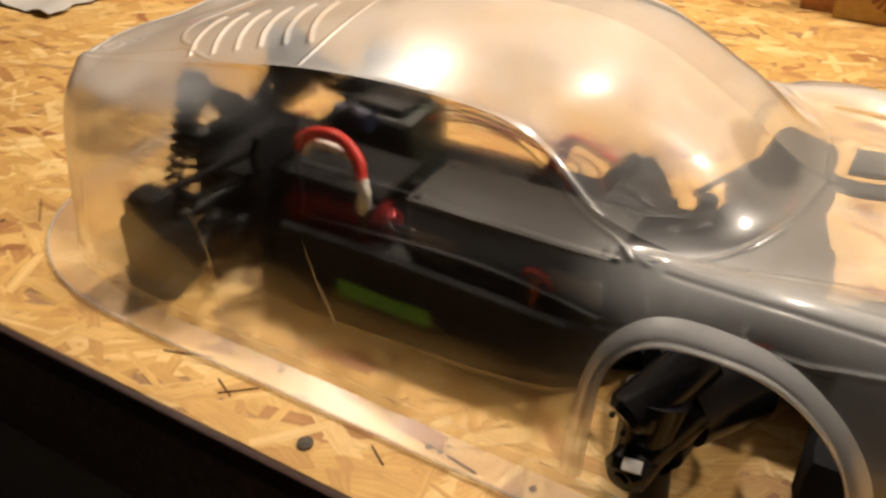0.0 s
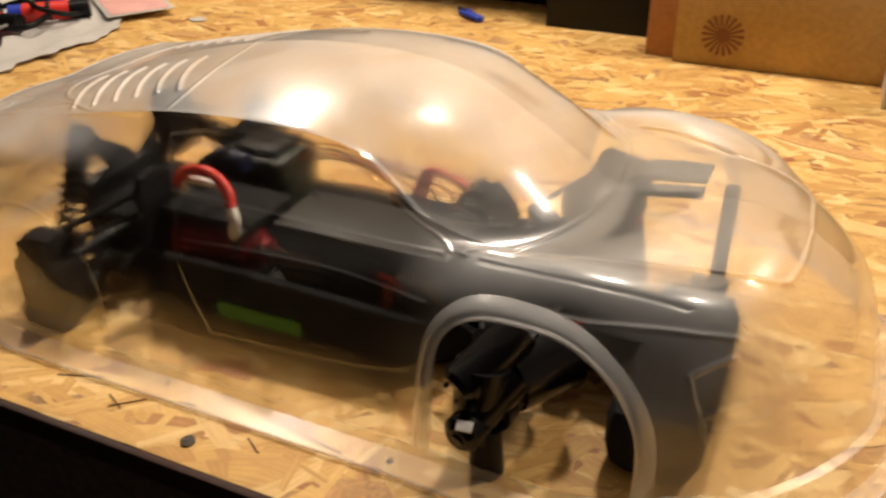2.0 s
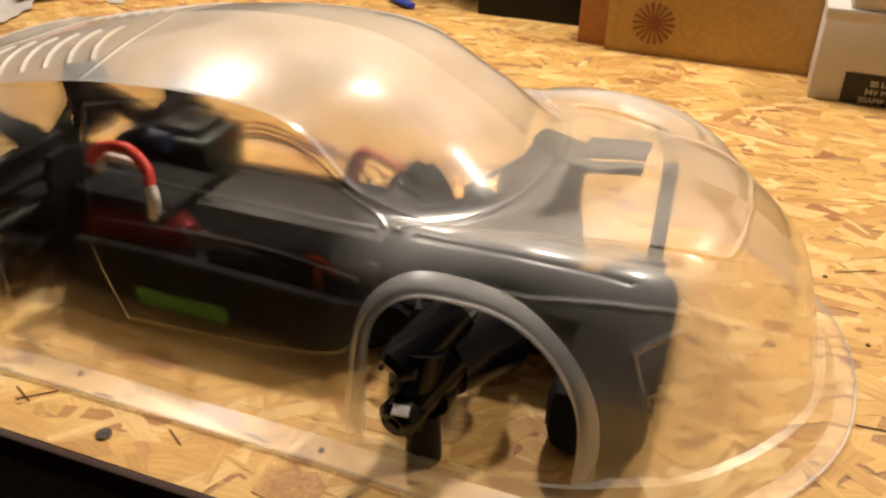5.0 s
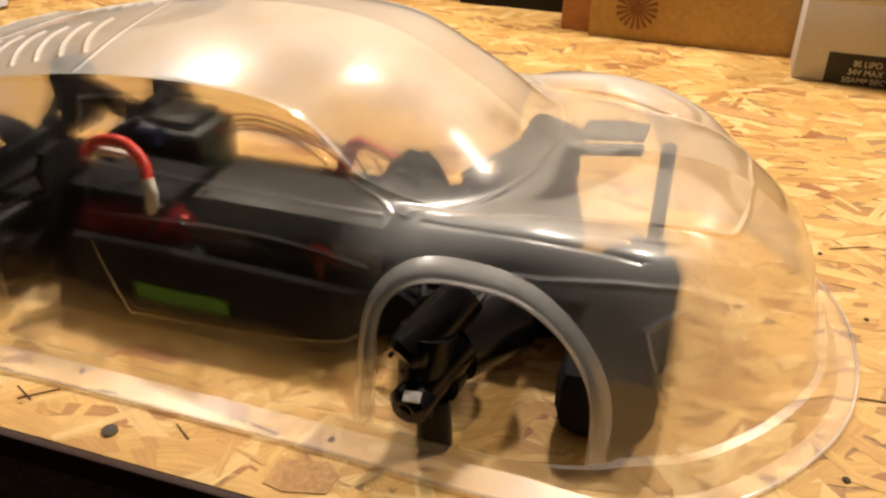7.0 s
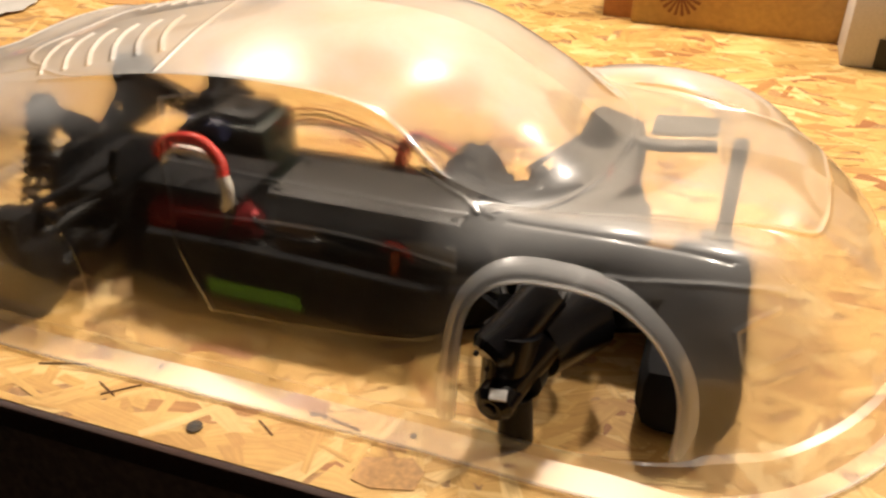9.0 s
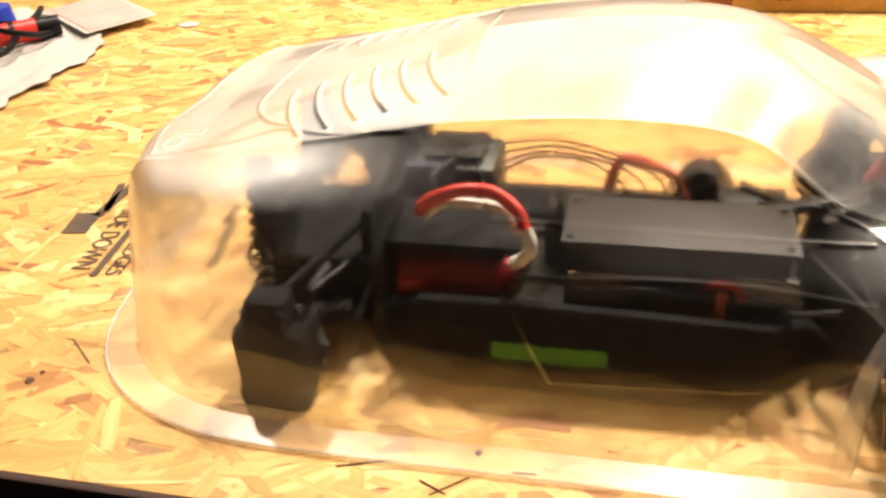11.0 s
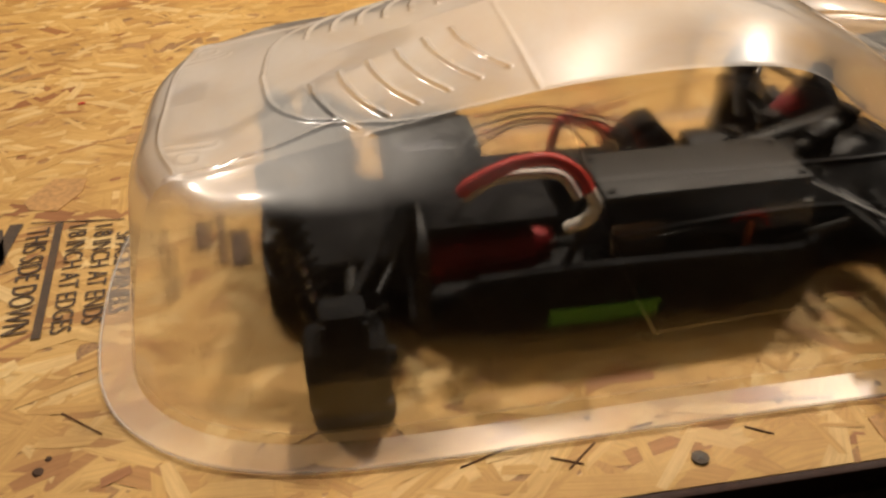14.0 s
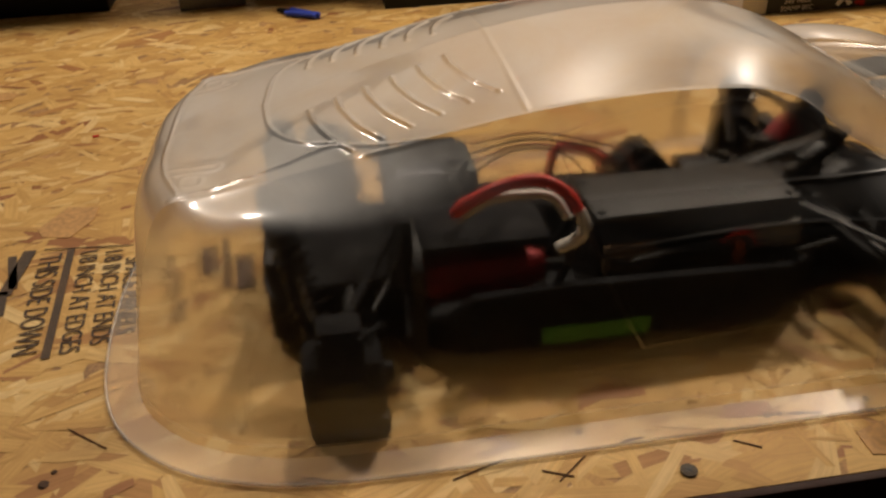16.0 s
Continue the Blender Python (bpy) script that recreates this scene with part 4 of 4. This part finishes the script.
# small fittings along the near flank
lead([(-.098, .110, .034), (-.088, .106, .018), (-.062, .105, .020), (-.040, .106, .046), (-.028, .108, .074)], .0026, BLACK_GLOSS, "glossy black lead")
lead([(-.020, .112, .062), (.000, .108, .054), (.030, .109, .057), (.060, .111, .052)], .0015, BLACK_GLOSS)
TAN = plain("tan_circuit_board", (0.20, 0.13, 0.07), 0.5)
part("circuit_board", box(bmesh.new(), (.006, .1185, .050), (.030, .003, .018), .0006), TAN, car, "small tan circuit board")
for sgn in (-1, 1):
    part("turnbuckle", rod(bmesh.new(), mir((.118, .150, .058), sgn), mir((.146, .082, .060), sgn), .0019, seg=8), BLACK, car)
    part("ball_cup", rod(bmesh.new(), mir((.146, .086, .057), sgn), mir((.147, .078, .063), sgn), .0052, seg=12), BLACK_GLOSS, car)
    part("rear_turnbuckle", rod(bmesh.new(), mir((-.116, .146, .060), sgn), mir((-.146, .082, .056), sgn), .0019, seg=8), BLACK, car)
    part("ball_cup", rod(bmesh.new(), mir((-.146, .086, .053), sgn), mir((-.147, .078, .059), sgn), .0052, seg=12), BLACK_GLOSS, car)
    part("sway_bar", tube(bmesh.new(), smooth_path([mir(p, sgn) for p in ((-.196, .193, .052), (-.200, .150, .052), (-.196, .120, .050), (-.172, .104, .040))], 6), .0014, 8), BLACK, car)

# ---- things on the bench ----
scr = part("screw", rod(bmesh.new(), (0, 0, -.004), (0, 0, .0009), .0036, .0043, 20), WORN_STEEL, bench, "crosshead screw driven into the board")
part("screw_slot", box(bmesh.new(), (0, 0, .0009), (.0046, .0011, .0005), 0, (0, 0, 35)), BLACK_PRINT, scr)
part("screw_slot", box(bmesh.new(), (0, 0, .0009), (.0011, .0046, .0005), 0, (0, 0, 35)), BLACK_PRINT, scr)

# ink stamp on the board: the lines read towards the front edge
INK_TURN = 274.8


def stamp_at(x, y, z=0.0006):
    return pose(x, y, z, 0, 0, INK_TURN)


for words, x, y, size, long in (("THIS SIDE DOWN", -.3630, .281, .0215, .119), ("1/8 INCH AT EDGES", -.3365, .283, .0175, .125), ("1/8 INCH AT ENDS", -.3190, .280, .0175, .116), ("SPACE PANELS", -.3030, .266, .0165, .094)):
    line = lettering(words, size, INK, bench, stamp_at(x, y), "stamp_lettering")
    wide = max(v.co.x for v in line.data.vertices)
    line.matrix_local = stamp_at(x, y) @ Matrix.Diagonal((long / wide, 1.0, 1.0, 1.0))


def bar(x, y, long, wide, name="stamp_bar", turn=0.0):
    ob = part(name, box(bmesh.new(), (long / 2, 0, 0), (long, wide, .0003)), INK, bench)
    ob.matrix_local = stamp_at(x, y, .0005) @ Matrix.Rotation(radians(turn), 4, "Z")


bar(-.3495, .286, .131, .0052)
bar(-.3690, .2895, .064, .0010, turn=79)
bar(-.3790, .290, .058, .009, turn=-8)
bar(-.3900, .284, .046, .006, turn=10)
bar(-.3905, .236, .030, .020, turn=4)
for x, y, long, wide in ((-.276, .262, .028, .006), (-.268, .238, .030, .007), (-.262, .205, .026, .006), (-.2495, .268, .034, .010), (-.2385, .277, .064, .005), (-.2245, .252, .042, .012)):
    bar(x, y, long, wide)

INKY = plain("dark_knot", (0.06, 0.028, 0.012), 0.8)
for x, y, r in ((-.315, .050, .0032), (-.312, .058, .0018), (.055, .030, .002), (.062, .030, .0016), (-.045, .036, .002), (.112, .032, .0022), (.365, .09, .0026), (.36, .315, .002), (.385, .24, .0018), (.430, .40, .0022)):
    part("dark_knot", rod(bmesh.new(), (x, y, -.0005), (x + .0003, y, .0004), r, r * .8, 9), INKY, bench)
part("red_fleck", box(bmesh.new(), (-.370, .494, .0006), (.006, .003, .0008), .0002, (0, 0, 20)), RED_WIRE, bench)
REDDISH = plain("reddish_strand", (0.50, 0.275, 0.095), 0.65, scale=40, vary=0.35)
for x, y, w, d, a in ((.109, .004, .036, .022, 12), (-.30, .42, .05, .022, 25), (.30, .56, .10, .018, -14), (.19, .60, .06, .012, 24), (.47, .30, .06, .03, -30), (-.50, .62, .06, .025, 8), (-.36, .33, .035, .05, -20)):
    part("reddish_strand", slab(bmesh.new(), [(x + u * w * math.cos(math.radians(a)) - v * d * math.sin(math.radians(a)), y + u * w * math.sin(math.radians(a)) + v * d * math.cos(math.radians(a))) for u, v in ((-.5, -.3), (-.2, -.5), (.4, -.45), (.5, .1), (.3, .5), (-.4, .4))], -.0006, .0003), REDDISH, bench)
CRACK = plain("dark_gap", (0.13, 0.06, 0.024), 0.9)
for x, y, long, a in ((-.055, .012, .022, 40), (-.063, .010, .016, -25), (.036, .012, .014, -32), (-.10, .02, .03, 18), (-.02, .026, .012, 5), (.075, .028, .018, -8), (-.30, .08, .03, -40), (.40, .16, .05, 5), (.44, .22, .04, -10), (.38, .33, .03, 25)):
    part("strand_gap", box(bmesh.new(), (x, y, .0002), (long, .0007, .0006), 0, (0, 0, a)), CRACK, bench)


def carton(name, label, c, s, mat, category="box", turn=0.0, flap=True):
    """A folded card box with lid edges and flap seams."""
    e = thing(name, label, category, (c[0], c[1], c[2] - s[2] / 2))
    e.rotation_euler = (0, 0, radians(turn))
    part("box_body", box(bmesh.new(), (0, 0, s[2] / 2 - .002), (s[0], s[1], s[2] - .004), .0012), mat, e)
    part("lid", box(bmesh.new(), (0, 0, s[2] - .006), (s[0] + .0016, s[1] + .0016, .012), .001), mat, e)
    if flap:
        part("tuck_flap", box(bmesh.new(), (0, -s[1] / 2 - .0012, s[2] * .5), (s[0] * .30, .0012, s[2] * .9), .0004), mat, e)
    return e


brown = carton("cardboard_box", "plain brown cardboard box with a round printed emblem", (.229, .817, .060), (.229, .130, .120), CARD, flap=False)
emblem = part("printed_emblem", rod(bmesh.new(), (0, 0, 0), (0, -.0003, 0), .0078, seg=24), CARD_DARK, brown, "round sunburst print")
emblem.location = (.168 - .229, -.0652, .037)
ray = bmesh.new()
ray.faces.new([ray.verts.new(p) for p in ((.006, -.0004, -.0010), (.024, -.0004, -.0020), (.024, -.0004, .0020), (.006, -.0004, .0010))])
ray_ob = part("printed_ray", ray, CARD_DARK, emblem, smooth=False)
for k in range(1, 18):
    twin = new("printed_ray", ray_ob.data)
    twin.parent = emblem
    twin.rotation_euler = (0, 2 * math.pi * k / 18, 0)
second = carton("cardboard_box", "narrow reddish brown cardboard box beside the printed one", (.132, .835, .060), (.106, .14, .120), CARD_RED, flap=False)
white = carton("white_product_box", "white card product box with a black label", (.458, .735, .047), (.230, .105, .094), WHITE_CARD, flap=False)
part("black_label", box(bmesh.new(), (.002, -.0531, .0165), (.172, .0008, .031), 0), BLACK_PRINT, white, "black label low on the box")
for k, words in enumerate(("8S LIPO", "34V MAX", "50AMP BEC")):
    lettering(words, .0086, WHITE_PRINT, white, pose(-.059 - .004 * k, -.0538, .0228 - .0088 * k, 90, 0, 0), "label_lettering")
for x0, x1, m1 in ((.004, .024, WHITE_PRINT), (.030, .046, RED)):
    bm = bmesh.new()
    box(bm, ((x0 + x1) / 2, -.0540, .016), (.006, .0006, .028), 0, (0, 38, 0))
    box(bm, ((x0 + x1) / 2, -.0540, .016), (.006, .0006, .028), 0, (0, -38, 0) if m1 is WHITE_PRINT else (0, 0, 0))
    part("label_mark", bm, m1, white)
top_box = carton("white_product_box", "white card box lying on the labelled one", (.470, .735, .131), (.212, .100, .074), WHITE_CARD, flap=False)

# the back of the bench: paper with electronic parts, a pink card, tools
sheet = thing("paper_sheet", "crumpled white paper sheet under loose electronic parts", "paper")
def torn(y):
    """The torn front edge of the paper."""
    return -.600 + .010 * math.sin(14 * y) - .55 * max(0, y - .585) + .004 * math.sin(95 * y) + .003 * math.sin(210 * y + 1)


rows = [[Vector((-.98 + u * (torn(y) + .98), y, .0040 + .003 * math.sin(28 * u + 17 * y) * math.sin(23 * y) + .0015 * math.sin(61 * u))) for y in np.linspace(.34, .72, 48)] for u in np.linspace(0, 1, 30)]
bm = grid_mesh(rows)
bmesh.ops.solidify(bm, geom=bm.faces[:], thickness=0.0006)
part("sheet", bm, PAPER, sheet)
pink = thing("pink_card", "small pink and white printed card", "card")
part("card", box(bmesh.new(), (-.655, .691, .0112), (.128, .080, .0012), .0003, (0, 0, -36)), PINK, pink)
part("card_border", box(bmesh.new(), (-.655, .691, .0102), (.140, .092, .0010), .0002, (0, 0, -36)), PAPER, pink)
pouch = thing("dark_case", "black hard case standing beside the paper", "case", (-.742, .262, 0))
pouch.rotation_euler = (0, 0, radians(9))
part("case_body", box(bmesh.new(), (0, 0, .031), (.130, .135, .060), .007), BLACK, pouch)
part("case_lid", box(bmesh.new(), (0, 0, .066), (.133, .138, .012), .005), BLACK_GLOSS, pouch)
part("latch", box(bmesh.new(), (.0665, -.02, .056), (.004, .024, .018), .001), DARK_STEEL, pouch)
scrap = thing("paper_scrap", "small pale paper scrap on the board", "paper")
part("scrap", slab(bmesh.new(), [(-.540, .674), (-.527, .668), (-.513, .674), (-.517, .686), (-.533, .689)], .0006, .0014), PAPER, scrap)

for x, y, a in ((-.715, .450, 14), (-.742, .515, 12), (-.82, .47, 5), (-.845, .53, 20), (-.70, .585, 40)):
    e = thing("electronic_part", "red wrapped electronic part with dark ends", "electronic part", (x, y, .0065), group="loose electronic parts")
    e.rotation_euler = (0, 0, radians(a))
    part("red_sleeve", rod(bmesh.new(), (-.034, 0, .013), (.026, 0, .013), .0125, seg=20), RED_WIRE, e)
    part("dark_end", rod(bmesh.new(), (.026, 0, .013), (.052, 0, .013), .0118, seg=20), BLACK, e)
    part("dark_end", rod(bmesh.new(), (-.052, 0, .013), (-.034, 0, .013), .0118, seg=20), BLUE, e)
    part("band", rod(bmesh.new(), (-.004, 0, .013), (.002, 0, .013), .0128, seg=20), BLACK, e)
cable = thing("loose_cable", "thin dark cable looped over the paper", "cable")
part("cable", tube(bmesh.new(), smooth_path([(-.80, .56, .012), (-.74, .58, .03), (-.69, .56, .03), (-.66, .58, .02), (-.68, .63, .012), (-.74, .64, .012), (-.80, .62, .012)], 8), .0036, 8), BLACK, cable)
cable3 = thing("loose_cable", "thick black cable crossing the paper", "cable")
part("cable", tube(bmesh.new(), smooth_path([(-.80, .545, .020), (-.735, .522, .016), (-.690, .515, .016), (-.672, .530, .018), (-.690, .580, .020), (-.720, .655, .016), (-.745, .700, .012)], 8), .0040, 8), BLACK, cable3)
part("plug", box(bmesh.new(), (-.785, .548, .022), (.050, .020, .016), .004, (0, 0, 28)), BLACK_GLOSS, cable3, "glossy black plug")
tub = thing("blue_pot", "small blue plastic pot standing on the paper", "pot", (-.775, .655, .006))
part("pot_body", rod(bmesh.new(), (0, 0, 0), (0, 0, .022), .020, .018, 20), BLUE, tub)
cable2 = thing("loose_cable", "thin grey cable across the board", "cable")
part("cable", tube(bmesh.new(), smooth_path([(-.70, .52, .02), (-.70, .44, .016), (-.69, .37, .005), (-.70, .31, .0028), (-.74, .25, .0028)], 8), .0022, 8), GREY, cable2)

blue = thing("blue_cutter", "blue plastic hand tool lying on the board", "tool", (-.168, .822, 0))
blue.rotation_euler = (0, 0, radians(-24))
blue.scale = (.62, .62, .62)
bm = bmesh.new()
tube(bm, smooth_path([(-.045, .020, .007), (-.02, .006, .008), (.012, -.004, .008), (.026, -.004, .007)], 6), .0065, 10)
part("handle", bm, BLUE, blue)
part("handle", tube(bmesh.new(), smooth_path([(-.050, .000, .007), (-.02, -.006, .008), (.010, -.010, .008), (.022, -.012, .007)], 6), .006, 10), BLUE, blue)
part("jaw", box(bmesh.new(), (-.062, .016, .007), (.030, .012, .008), .002, (0, 0, -18)), BLACK, blue)

grey = carton("grey_tin", "small grey metal tin at the back of the bench", (-.295, .93, .030), (.085, .06, .060), GREY, "tin", 6, False)
# black boxes added to stand in for the shade along the back
for x, y, w, d, h, lab in ((-.16, .965, .16, .08, .16, "dark box added for the shade at the back"), (-.60, .965, .34, .08, .12, "long dark box added for the shade at the back"), (.005, .915, .15, .17, .14, "dark box added for the shade at the back")):
    carton("dark_case", lab, (x, y, h / 2), (w, d, h), BLACK, "case", 0, False)
# an unseen shelf, added to keep the back of the bench dark
shelf = thing("shelf", "unseen board added above the back of the bench to shade it", "shelf")
part("shading_board", box(bmesh.new(), (0, .925, .42), (2.4, .19, .02), .002), WALL, shelf)
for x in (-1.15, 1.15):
    part("shading_upright", box(bmesh.new(), (x, .98, .205), (.03, .05, .41), .002), BLACK, shelf)
